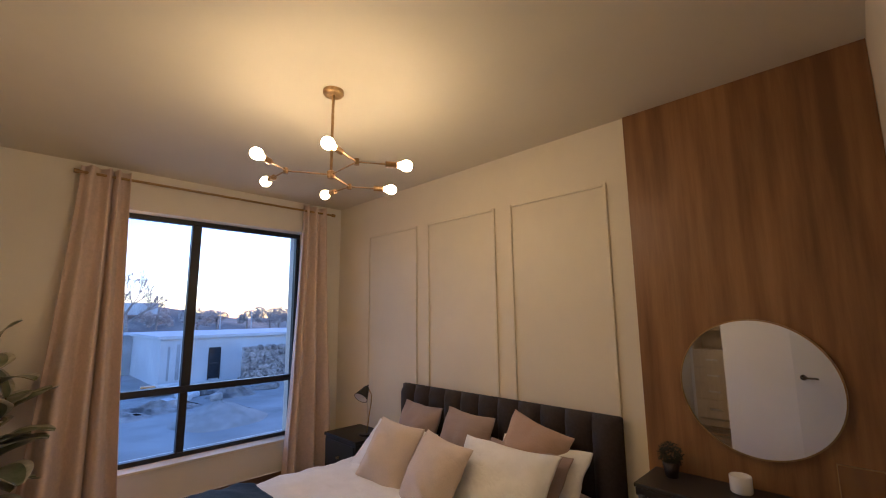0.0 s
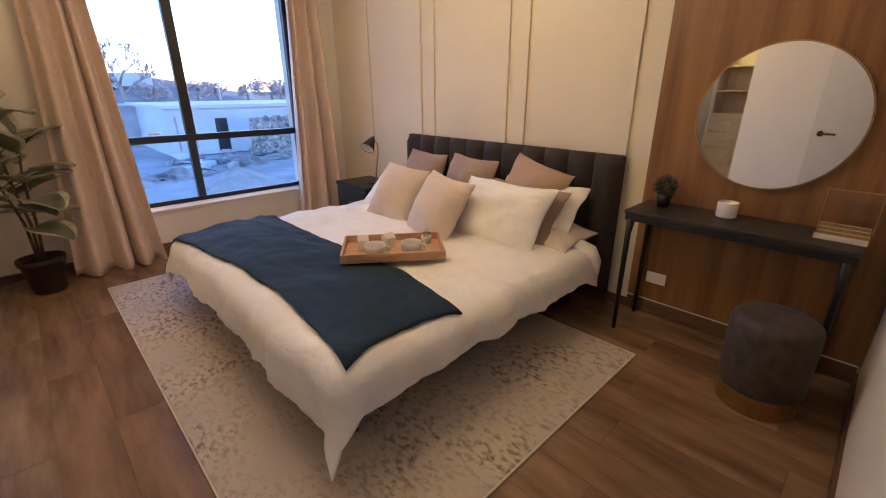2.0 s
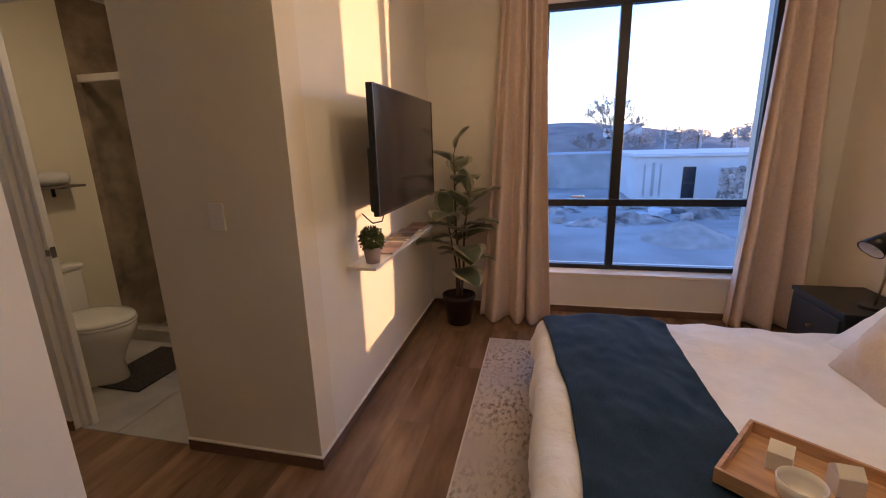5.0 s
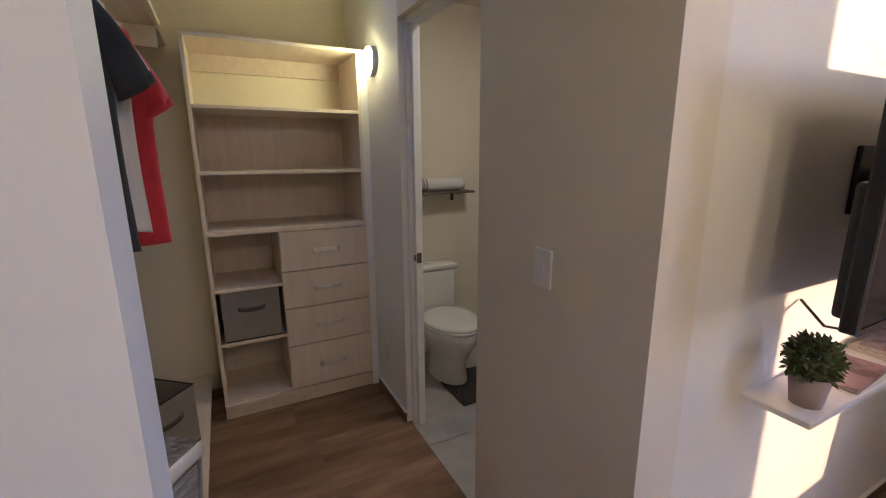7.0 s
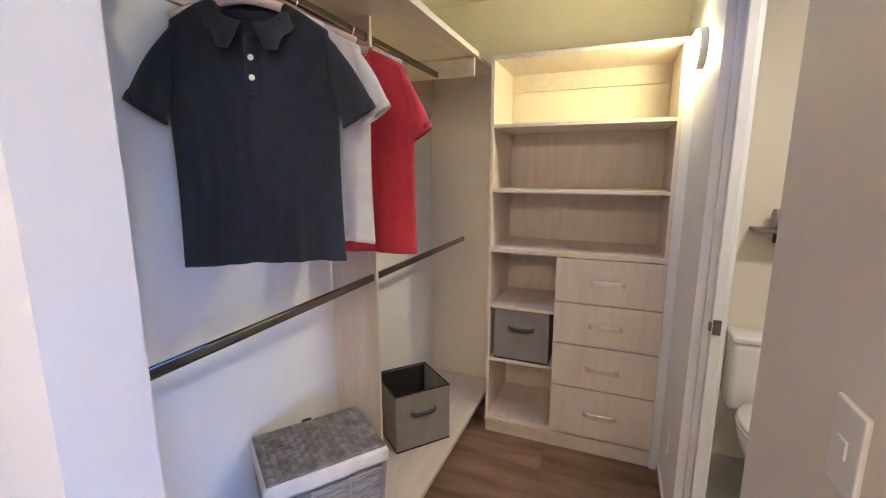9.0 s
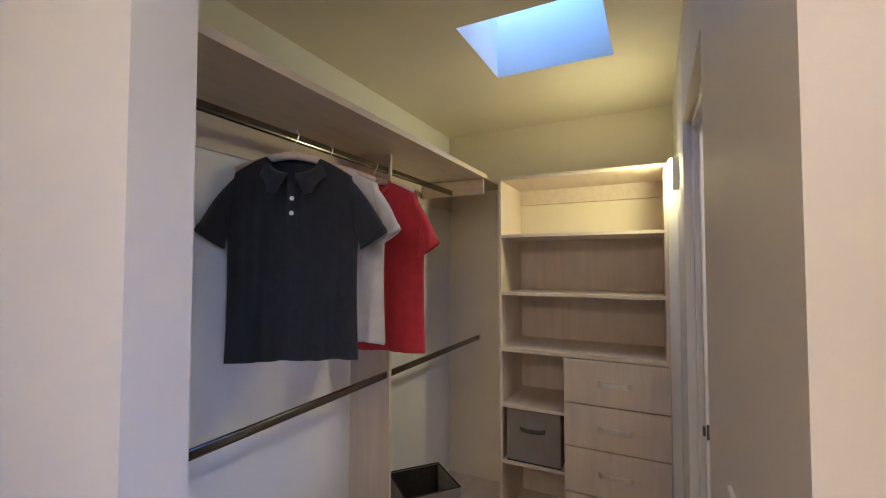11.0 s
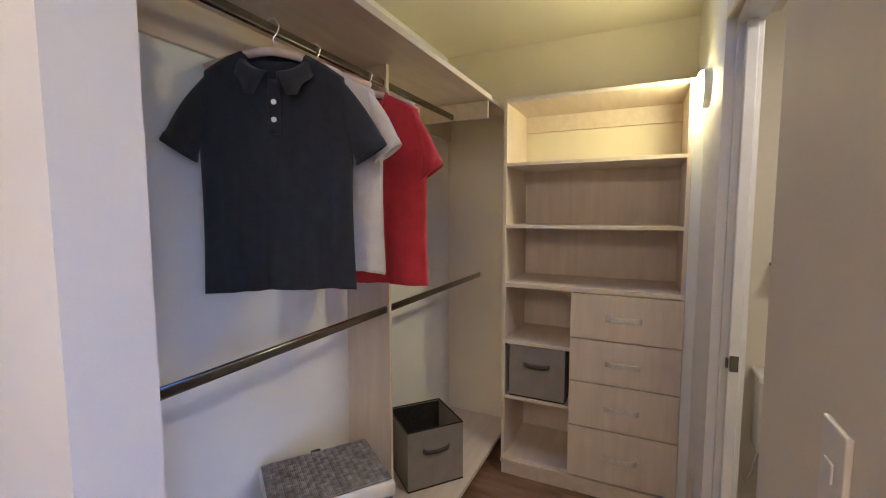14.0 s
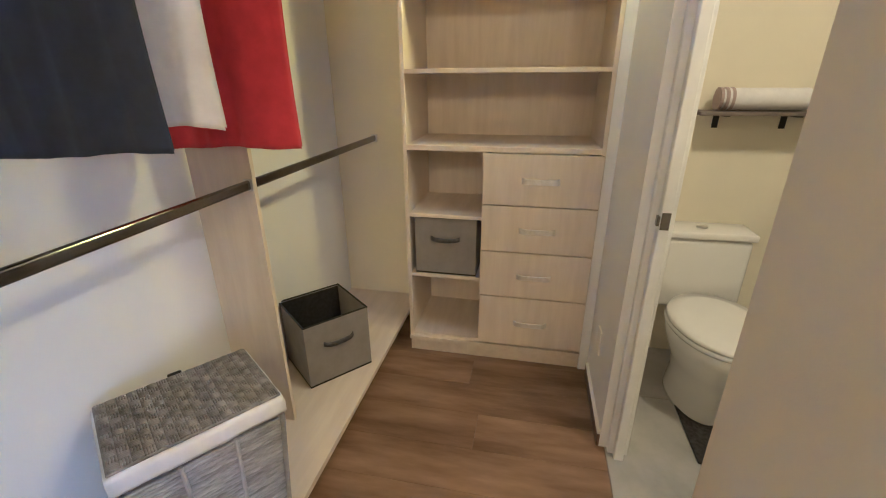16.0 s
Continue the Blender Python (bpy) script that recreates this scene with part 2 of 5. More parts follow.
M_PAPER = mat("paper pages", (0.66, 0.60, 0.50), 0.8, var=0.08, scale=40)
M_BOOK1 = mat("dark magazine cover", (0.06, 0.045, 0.05), 0.35, scale=9, col2=(0.30, 0.22, 0.19), contrast=(0.48, 0.55))
M_BOOK2 = mat("rose magazine cover", (0.40, 0.24, 0.20), 0.35, scale=7, col2=(0.16, 0.08, 0.08), contrast=(0.45, 0.55))
M_MIRROR = mat("mirror silver", (0.90, 0.90, 0.90), 0.02, 1.0, var=0.0, scale=1)
M_PANE = glass("window pane glass", (0.64, 0.675, 0.72), ior=1.01)
M_ACRYL = glass("clear acrylic", (0.95, 0.92, 0.88), 0.03, 1.2)
M_SKYP = glass("skylight pane glass", ior=1.01)
M_SHGL = glass("shower glass", (0.9, 0.93, 0.9), 0.02, 1.1)
M_BULB = glow("lit bulb", (1.0, 0.67, 0.23), 70.0)
M_GLOBE = glow("lit wall lamp", (1.0, 0.72, 0.14), 37.0)
# Glow of the assumed lamp that lights the bathroom.
M_BLIGHT = glow("assumed bathroom lamp glow", (1.0, 0.72, 0.28), 33.0)
M_GROUND = mat("dusty pale ground", (0.42, 0.40, 0.37), 0.95, scale=0.35, bump=0.6, bscale=3, col2=(0.26, 0.24, 0.22))
M_SAND = mat("sand", (0.36, 0.33, 0.30), 1.0, var=0.12, scale=3, bump=0.8, bscale=12)
M_HOUSE = mat("white outdoor render", (0.58, 0.585, 0.60), 0.9, var=0.06, scale=0.8)
M_GREYW = mat("grey block render", (0.36, 0.37, 0.38), 0.9, var=0.12, scale=0.7)
M_STONE = mat("rough stone", (0.34, 0.31, 0.29), 0.95, var=0.35, scale=1.6, bump=1.0, bscale=9, rnd=0.2)
M_DARKWIN = mat("dark outdoor window", (0.03, 0.035, 0.045), 0.15, var=0.2, scale=2)
# Hill, twig and foliage colours are lightened to stand for distance haze.
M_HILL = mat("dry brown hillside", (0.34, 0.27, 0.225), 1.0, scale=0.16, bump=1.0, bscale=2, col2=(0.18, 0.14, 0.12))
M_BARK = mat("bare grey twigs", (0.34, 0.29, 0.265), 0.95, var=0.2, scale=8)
M_BUSH = mat("dry foliage paled for haze", (0.58, 0.50, 0.45), 0.95, var=0.4, scale=4)


# ---- building helpers ----
def part(name, bm, material, parent=None, label="", smooth=False, recalc=True):
    if recalc:
        bmesh.ops.recalc_face_normals(bm, faces=bm.faces[:])
    me = bpy.data.meshes.new(name)
    bm.to_mesh(me)
    bm.free()
    for m in (material if isinstance(material, (list, tuple)) else [material]):
        me.materials.append(m)
    if smooth:
        me.shade_smooth()
    ob = new(name, me)
    if parent:
        ob.parent = parent
    if label:
        ob["label"] = label
    return ob


def thing(name, label, category, loc=(0, 0, 0), rz=0.0, group=""):
    ob = new(name)
    ob.empty_display_size = 0.1
    ob.matrix_basis = pose(*loc, 0, 0, rz)
    return tagged(ob, label, category, group)


def box(bm, x0, y0, z0, x1, y1, z1, bevel=0.0, seg=2):
    vs = [bm.verts.new(p) for p in ((x0, y0, z0), (x1, y0, z0), (x1, y1, z0), (x0, y1, z0),
                                    (x0, y0, z1), (x1, y0, z1), (x1, y1, z1), (x0, y1, z1))]
    fs = [bm.faces.new([vs[i] for i in q]) for q in ((3, 2, 1, 0), (4, 5, 6, 7), (0, 1, 5, 4), (1, 2, 6, 5), (2, 3, 7, 6), (3, 0, 4, 7))]
    if bevel:
        es = list({e for f in fs for e in f.edges})
        bmesh.ops.bevel(bm, geom=es, offset=bevel, segments=seg, profile=0.5, affect='EDGES')
    return bm


def boxes(*bs, bevel=0.0, seg=2):
    bm = bmesh.new()
    for b in bs:
        box(bm, *b, bevel=bevel, seg=seg)
    return bm


def tube(bm, pts, rad, seg=10, cap=True):
    """A round tube through the points; rad is one radius or one for each point."""
    pts = [Vector(p) for p in pts]
    rads = rad if isinstance(rad, (list, tuple)) else [rad] * len(pts)
    rings, up = [], None
    for i, p in enumerate(pts):
        d = (pts[min(i + 1, len(pts) - 1)] - pts[max(i - 1, 0)]).normalized()
        a = d.orthogonal().normalized() if up is None else (up - d * up.dot(d)).normalized()
        up = a
        b = d.cross(a)
        rings.append([bm.verts.new(p + (a * math.cos(2 * math.pi * k / seg) + b * math.sin(2 * math.pi * k / seg)) * rads[i]) for k in range(seg)])
    for r0, r1 in zip(rings, rings[1:]):
        for k in range(seg):
            bm.faces.new((r0[k], r0[(k + 1) % seg], r1[(k + 1) % seg], r1[k]))
    if cap:
        bm.faces.new(rings[0][::-1])
        bm.faces.new(rings[-1])
    return bm


def lathe(bm, prof, seg=32, centre=(0, 0, 0)):
    """A body of revolution about z from (radius, height) pairs."""
    c = Vector(centre)
    rings = []
    for r, z in prof:
        if r < 1e-6:
            rings.append([bm.verts.new(c + Vector((0, 0, z)))])
        else:
            rings.append([bm.verts.new(c + Vector((r * math.cos(2 * math.pi * k / seg), r * math.sin(2 * math.pi * k / seg), z))) for k in range(seg)])
    for a, b in zip(rings, rings[1:]):
        for k in range(seg):
            q = [a[k % len(a)], a[(k + 1) % len(a)], b[(k + 1) % len(b)], b[k % len(b)]]
            q = list(dict.fromkeys(q))
            if len(q) > 2:
                bm.faces.new(q)
    return bm


def sheet(fn, nu, nv):
    """A grid mesh from fn(u, v), u and v from 0 to 1."""
    bm = bmesh.new()
    vs = [[bm.verts.new(fn(i / nu, j / nv)) for j in range(nv + 1)] for i in range(nu + 1)]
    for i in range(nu):
        for j in range(nv):
            bm.faces.new((vs[i][j], vs[i + 1][j], vs[i + 1][j + 1], vs[i][j + 1]))
    return bm


def thicken(ob, d, offset=-1.0):
    s = ob.modifiers.new("thickness", 'SOLIDIFY')
    s.thickness, s.offset = d, offset
    return ob


def nz(x, y, z=0.0):
    return noise.noise(Vector((x, y, z)))


def structure(name, bm, material, label, category="wall", smooth=False):
    return tagged(part(name, bm, material, smooth=smooth), label, category, kind="structure")


# ---- walls, ceilings ----
structure("wall_east", boxes((XE, YS - 0.13, 0, XE + 0.15, YO, ZC)), M_WALL, "cream painted bedroom wall behind the bed")
wx0, wx1, wz0, wz1 = WIN
# North wall wears the paler cream in place of lamp light it lacks.
structure("wall_north", boxes((XW - 0.13, YN, 0, wx0, YO, ZC), (wx1, YN, 0, XE, YO, ZC), (wx0, YN, 0, wx1, YO, wz0), (wx0, YN, wz1, wx1, YO, ZC)),
          M_PALE, "cream painted bedroom wall with a deep window opening")
structure("wall_west_tv", boxes((XW - 0.13, BY0, 0, XW, YN, ZC)), M_PALE, "pale cream painted wall that carries the television")
structure("wall_west", boxes((JX, YS - 0.13, 0, XW, JY, ZC), (JX, JY, 2.2, XW, CY1, ZC)), M_WHITE, "cream painted wall with an open way to the closet")
structure("wall_south", boxes((XW, YS - 0.13, 2.12, 0.70, YS, ZC), (0.70, YS - 0.13, 0, XE, YS, ZC)), M_WALL, "pale bedroom wall with the entrance opening")
structure("wall_closet_north", boxes((BX1, CY1, 0, XW, BY0, ZC)), M_WALL, "cream wall between the closet way and the bathroom doorway")
# Same paint as the stretch above; the paler light here is painted as white.
structure("wall_closet_pier", boxes((CX, CY1, 0, BX0, BY0 - 0.05, CZ)), M_WHITE, "closet wall beside the bathroom doorway whitened for its light")
structure("wall_door_head", boxes((BX0, CY1, 2.18, BX1, BY0, CZ)), M_WALL, "cream wall above the bathroom doorway")
structure("wall_filler", boxes((CX, 2.246, 0, -2.226, CY1 - 0.0005, 2.136)), M_WHITE, "white filler strip beside the shelf unit")
structure("wall_closet_south", boxes((CX, CY0 - 0.1, 0, JX, CY0, CZ)), M_WHITE, "white closet wall behind the hanging rods")
structure("wall_closet_west", boxes((CX - 0.13, CY0 - 0.1, 0, CX, 4.55, CZ)), M_CREAM, "back wall of closet and bathroom with lamp yellow painted in")
structure("wall_bathroom_west", boxes((CX, BY0 - 0.0495, 0, BWX, 3.30, CZ)), M_CREAM, "pale cream bathroom wall behind the toilet")
structure("wall_shower_west", boxes((CX, 3.3005, 0, BWX, 4.42, CZ)), M_STILE, "brown stone tiled wall inside the shower")
structure("wall_bathroom_north", boxes((CX, 4.42, 0, XW - 0.13, 4.55, CZ)), M_STILE, "brown stone tiled shower wall")
structure("wall_hall", boxes((XW - 0.5, -1.5, 0, 1.4, -1.4, ZC), (XW - 0.6, -1.4, 0, XW - 0.5, YS - 0.13, ZC), (1.4, -1.4, 0, 1.5, YS - 0.13, ZC)), M_WHITE, "plain white hall walls")
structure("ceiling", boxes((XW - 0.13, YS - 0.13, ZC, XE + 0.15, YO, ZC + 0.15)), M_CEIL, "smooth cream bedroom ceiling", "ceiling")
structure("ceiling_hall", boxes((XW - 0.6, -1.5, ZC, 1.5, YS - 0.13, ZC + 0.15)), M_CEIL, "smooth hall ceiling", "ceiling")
SKY = (-1.84, -1.33, 1.48, 2.03)
sx0, sx1, sy0, sy1 = SKY
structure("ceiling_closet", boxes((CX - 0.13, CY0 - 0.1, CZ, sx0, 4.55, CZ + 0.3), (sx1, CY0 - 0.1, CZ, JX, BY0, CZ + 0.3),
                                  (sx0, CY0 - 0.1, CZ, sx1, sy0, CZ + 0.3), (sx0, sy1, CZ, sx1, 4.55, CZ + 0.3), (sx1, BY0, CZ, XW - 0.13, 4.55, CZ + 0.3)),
          M_CREAM, "closet ceiling with lamp yellow painted in and a square skylight well", "ceiling")


# ---- window ----
def window():
    w = tagged(new("window_1"), "black aluminium window with an opening lower row", "window", kind="structure")
    y0, y1 = 4.60, 4.66
    mx0, mx1 = 1.315, 1.395
    f = 0.045
    part("window_frame", boxes((wx0, y0, wz0, wx1, y1, wz0 + f), (wx0, y0, wz1 - f, wx1, y1, wz1), (wx0, y0, wz0 + f, wx0 + f, y1, wz1 - f),
                               (wx1 - f, y0, wz0 + f, wx1, y1, wz1 - f), bevel=0.004), M_BLACK, w)
    part("mullion", boxes((mx0, y0, wz0 + f, mx1 - 0.015, y1, 0.925), (mx0, y0, 0.985, mx1, y1, wz1 - f), bevel=0.004), M_BLACK, w)
    part("transom", boxes((wx0 + f, y0 - 0.004, 0.925, wx1 - f, y1, 0.985), bevel=0.004), M_BLACK, w)
    part("latch", boxes((1.0, y0 - 0.03, 1.0, 1.11, y0 - 0.012, 1.018), bevel=0.004), M_STEEL, w, "small metal latch")
    for a, b, c, d in ((wx0 + f, mx0, wz0 + f, 0.925), (mx1 - 0.015, wx1 - f, wz0 + f, 0.925), (wx0 + f, mx0, 0.985, wz1 - f), (mx1, wx1 - f, 0.985, wz1 - f)):
        p = part("pane", boxes((a, 4.628, c, b, 4.633, d)), M_PANE, w)
        p.visible_shadow = False
    part("window_sill", boxes((wx0, YN - 0.02, wz0 - 0.02, wx1, 4.60, wz0 + 0.006), bevel=0.003), M_WALL, w, "cream painted sill")


window()


def skylight():
    w = tagged(new("window_2"), "square ceiling skylight with a clear pane", "skylight", kind="structure")
    part("skylight_frame", boxes((sx0 - 0.04, sy0 - 0.04, CZ + 0.3, sx0, sy1 + 0.04, CZ + 0.36), (sx1, sy0 - 0.04, CZ + 0.3, sx1 + 0.04, sy1 + 0.04, CZ + 0.36),
                                 (sx0, sy0 - 0.04, CZ + 0.3, sx1, sy0, CZ + 0.36), (sx0, sy1, CZ + 0.3, sx1, sy1 + 0.04, CZ + 0.36)), M_FRAME, w)
    p = part("pane", boxes((sx0 - 0.03, sy0 - 0.03, CZ + 0.362, sx1 + 0.03, sy1 + 0.03, CZ + 0.368)), M_SKYP, w)
    p.visible_shadow = False


skylight()

# ---- wall panel, mouldings, baseboards ----
structure("wood_panel", boxes((XE - 0.012, YS + 0.002, 0.10, XE, 1.045, ZC), bevel=0.002), M_PANEL, "tall walnut veneer wall panel", "wall panel")


def moulding(y0, y1, z0, z1):
    m = tagged(new("wall_moulding"), "cream painted rectangular wall moulding", "moulding", "wall mouldings", "structure")
    w, d = 0.022, 0.016
    part("upright", boxes((XE - d, y0, z0, XE, y0 + w, z1), bevel=0.005), M_WALL, m)
    part("upright", boxes((XE - d, y1 - w, z0, XE, y1, z1), bevel=0.005), M_WALL, m)
    part("rail", boxes((XE - d, y0 + w, z1 - w, XE, y1 - w, z1), bevel=0.005), M_WALL, m)
    part("rail", boxes((XE - d, y0 + w, z0, XE, y1 - w, z0 + w), bevel=0.005), M_WALL, m)


moulding(3.07, 3.86, 0.32, 2.465)
moulding(2.12, 2.925, 0.32, 2.465)
moulding(1.185, 1.975, 0.32, 2.465)

B = 0.062
bb = tagged(new("baseboard"), "brown wood look skirting strip", "baseboard", kind="structure")
for b in ((XW, CY1, 0, XW + 0.012, YN, B), (XW + 0.012, YN - 0.012, 0, XE, YN, B), (XE - 0.012, 1.045, 0, XE, YN - 0.012, B),
          (XE - 0.012, YS + 0.012, 0, XE, 1.045, 0.095), (0.70, YS, 0, XE, YS + 0.012, B),
          (BX1, CY1 - 0.012, 0, XW + 0.012, CY1, B), (-2.2, CY1 - 0.012, 0, BX0 - 0.0, CY1, B), (XW, YS, 0, XW + 0.012, JY, B)):
    part("strip", boxes(b, bevel=0.003), M_BASE, bb)
trim = tagged(new("trim"), "pale caulk line above the skirting", "trim", kind="structure")
part("strip", boxes((XE - 0.0145, YS + 0.012, 0.0952, XE, 1.045, 0.103)), M_SHELF, trim)
for b in ((XW, CY1 - 0.0135, B + 0.0003, XW + 0.0135, YN, B + 0.006), (XW + 0.0135, YN - 0.0135, B + 0.0003, XE, YN, B + 0.006),
          (BX1, CY1 - 0.0135, B + 0.0003, XW, CY1, B + 0.006), (-2.2, CY1 - 0.0135, B + 0.0003, BX0, CY1, B + 0.006)):
    part("strip", boxes(b), M_SHELF, trim)


# ---- bathroom door frame ----
def door_frame():
    d = tagged(new("door_frame"), "white painted bathroom door frame with a steel strike", "door frame", kind="structure")
    z1 = 2.18
    for s, name in ((1, "jamb"), (-1, "jamb")):
        if s > 0:
            b = ((BX0, CY1 + 0.03, 0, BX0 + 0.03, BY0 - 0.045, z1), (BX0 + 0.03, CY1 + 0.05, 0, BX0 + 0.062, CY1 + 0.085, z1 - 0.03))
        else:
            b = ((BX1 - 0.03, CY1 + 0.06, 0, BX1, BY0, z1),)
        part(name, boxes(*b, bevel=0.004), M_FRAME, d)
    part("head", boxes((BX0 + 0.03, CY1 + 0.03, z1 - 0.03, BX1 - 0.03, BY0 - 0.045, z1), bevel=0.004), M_FRAME, d)
    part("strike_plate", boxes((BX0 + 0.062, CY1 + 0.054, 0.972, BX0 + 0.0645, CY1 + 0.080, 1.028), (BX0 + 0.045, CY1 + 0.042, 0.984, BX0 + 0.064, CY1 + 0.0505, 1.016), bevel=0.001), M_RODM, d, "dull steel strike plate")


door_frame()


# ---- entrance door, standing open ----
def entrance_door():
    d = tagged(new("door_1"), "plain white entrance door standing open against the wall", "door", kind="structure")
    x0, x1, y0, y1 = XW + 0.045, XW + 0.085, YS + 0.01, 0.72
    part("leaf", boxes((x0, y0, 0.01, x1, y1, 2.08), bevel=0.003), M_DOOR, d)
    h = part("door_handle", tube(bmesh.new(), [(x1, 0.65, 1.02), (x1 + 0.008, 0.65, 1.02)], 0.027, 20), M_RODM, d, "dark steel lever handle")
    part("lever", tube(bmesh.new(), [(x1 + 0.008, 0.65, 1.02), (x1 + 0.05, 0.65, 1.02), (x1 + 0.055, 0.64, 1.02), (x1 + 0.055, 0.53, 1.02)], 0.010, 10), M_RODM, h)
    part("hinge", boxes((x0 - 0.006, y0 - 0.008, 0.25, x0 + 0.01, y0, 0.35)), M_STEEL, d)


entrance_door()


# ---- bed ----
BX, BYN, BW, BZ = 0.850, 1.25, 2.0, 0.42      # foot edge, near edge, width, top of the duvet


def drape(s, t, r=0.085, lift=0.0, flare=0.05):
    """A cloth that lies on the bed top and hangs over foot and sides. s from the foot edge, t from the near edge."""
    a = max(0.0, -s)
    b = max(0.0, -t) - max(0.0, t - BW)
    d = math.hypot(a, b)
    x, y = BX + max(s, 0.0), BYN + min(max(t, 0.0), BW)
    z = BZ
    soft = 0.020 * nz(s * 2.3, t * 2.3) + 0.011 * nz(s * 6 + 3, t * 5) + 0.004 * nz(s * 17, t * 13, 4)
    ridge = abs(nz(s * 3.1 + 0.8 * nz(t * 1.5, 2.0), t * 1.4 + s * 0.9, 1.5))
    soft += 0.026 * max(0.0, 0.35 - ridge) / 0.35 * (0.5 + 0.5 * nz(s * 1.1, t * 1.3, 9)) - 0.008 * abs(nz(s * 8 + t * 3, t * 6, 3.3))
    if d > 0:
        q = r * math.pi / 2
        if d < q:
            out, down = r * math.sin(d / r), r * (1 - math.cos(d / r))
        else:
            tip = 2 * a * abs(b) / (d * d)
            out, down = r + (d - q) * (flare + 0.28 * tip), r + (d - q) * (0.985 - 0.06 * tip)
        along = max(s, 0.0) - min(max(t, 0.0), BW)
        wave = (0.006 * math.sin(along * 11 + 4 * nz(along * 2, 0.5)) + 0.022 * nz(along * 6, d * 2.0, 6.0) + 0.011 * nz(along * 12.3, d * 1.2 + along * 1.7, 3.0) + 0.007 * nz(along * 31, d * 2.0, 8.0)) * min(1, down / 0.16)
        turn = min(1.0, d / q)
        out += wave + lift * turn
        x -= a / d * out
        y -= b / d * out
        z -= down
        soft *= 1 - 0.4 * min(1.0, d / 0.10)
    edge = min(max(s, 0), max(min(t, BW - t), 0), 0.25)
    z += soft + lift * (1 - 0.7 * (turn if d > 0 else 0.0)) + 0.02 * (edge / 0.25)
    return Vector((x, y, max(z, 0.022 + lift)))


def bed():
    b = thing("bed", "king bed with charcoal channelled headboard and white bedding", "bed", (1.75, 2.25, 0))
    inv = Matrix.Translation((-1.75, -2.25, 0))

    def put(name, bm, m, parent=b, **k):
        bm.transform(inv)
        return part(name, bm, m, parent, **k)
    y0, y1, n = 1.17, 3.21, 11
    hb = put("headboard", boxes((2.80, y0, 0.05, XE - 0.018, y1, 0.985), bevel=0.015), M_HB)
    w = (y1 - y0) / n
    for i in range(n):
        bm = bmesh.new()
        rows_ = []
        for j in range(9):
            u = j / 8
            yy = y0 + w * (i + u)
            bulge = 0.055 * (1 - abs(2 * u - 1) ** 2.6)
            col = []
            for k in range(13):
                v = k / 12
                zz = 0.12 + 0.865 * v
                if i in (0, n - 1):
                    e = abs((0 if i == 0 else 1) - u)
                    zz = min(zz, 0.985 - 0.05 * (1 - min(1, e / 0.4)) ** 2)
                top = 1 - max(0, (v - 0.9) / 0.1) ** 2
                col.append(bm.verts.new((2.80 - bulge * (0.35 + 0.65 * top) - 0.012 * top, yy, zz + 0.006 * (1 - abs(2 * u - 1) ** 3))))
            rows_.append(col)
        for j in range(8):
            for k in range(12):
                bm.faces.new((rows_[j][k], rows_[j + 1][k], rows_[j + 1][k + 1], rows_[j][k + 1]))
            bm.faces.new((rows_[j][12], rows_[j + 1][12], bm.verts.new((2.805, y0 + w * (i + (j + 1) / 8), 0.98)), bm.verts.new((2.805, y0 + w * (i + j / 8), 0.98))))
        put("channel", bm, M_HB, hb, smooth=True, recalc=False)
    put("bed_frame", boxes((0.86, 1.31, 0.10, 2.78, 3.19, 0.21), bevel=0.015), M_HB)
    for lx in (0.9, 2.6):
        for ly in (1.36, 3.14):
            put("leg", boxes((lx - 0.03, ly - 0.03, 0.012, lx + 0.03, ly + 0.03, 0.10), bevel=0.004), M_BLKWOOD)
    bm = boxes((0.78, 1.27, 0.212, 2.76, 3.23, 0.405), bevel=0.07, seg=5)
    put("mattress", bm, M_SHEET, smooth=True)


bed()


def cloth(name, label, cat, s0, s1, t0, t1, ns, nt, m, lift, d, tweak=None):
    def fn(u, v):
        s, t = s0 + (s1 - s0) * u, t0 + (t1 - t0) * v
        if tweak:
            s, t = tweak(s, t, u, v)
        return drape(s, t, lift=lift)
    ob = part(name, sheet(fn, ns, nt), m, smooth=True)
    ob = thicken(ob, d, 1.0)
    return tagged(ob, label, cat)


def duvet_edge(s, t, u, v):
    """The hem runs uneven, hangs lower towards the foot and ends in a long tip at the near foot corner."""
    near = max(0.0, 1 - 7 * v)
    low = max(0.0, 1 - 6 * u)
    hem = near * (0.022 * nz(s * 3.2, 2.0) + 0.014 * nz(s * 9.0, 6.0) - 0.035 * (1 - u) ** 2 - 0.052 * math.exp(-u / 0.15) - 0.045 * math.exp(-(1 - u) / 0.06))
    foot = low * (0.024 * nz(t * 3.0, 4.0) + 0.012 * nz(t * 8.0, 7.0) - 0.052 * math.exp(-v / 0.15) - 0.03 * (1 - v) ** 2)
    return s + foot + 0.05 * u * nz(t * 1.7, 5.0) + (0.10 * (1 - v) ** 4 * u), t + hem - 0.045 * u * u * max(0.0, 1 - 5 * v)


duvet = cloth("duvet", "rumpled white cotton duvet spread over the bed", "duvet", -0.255, 1.635, -0.172, BW + 0.30, 170, 190, M_DUVET, 0.0, 0.02, duvet_edge)


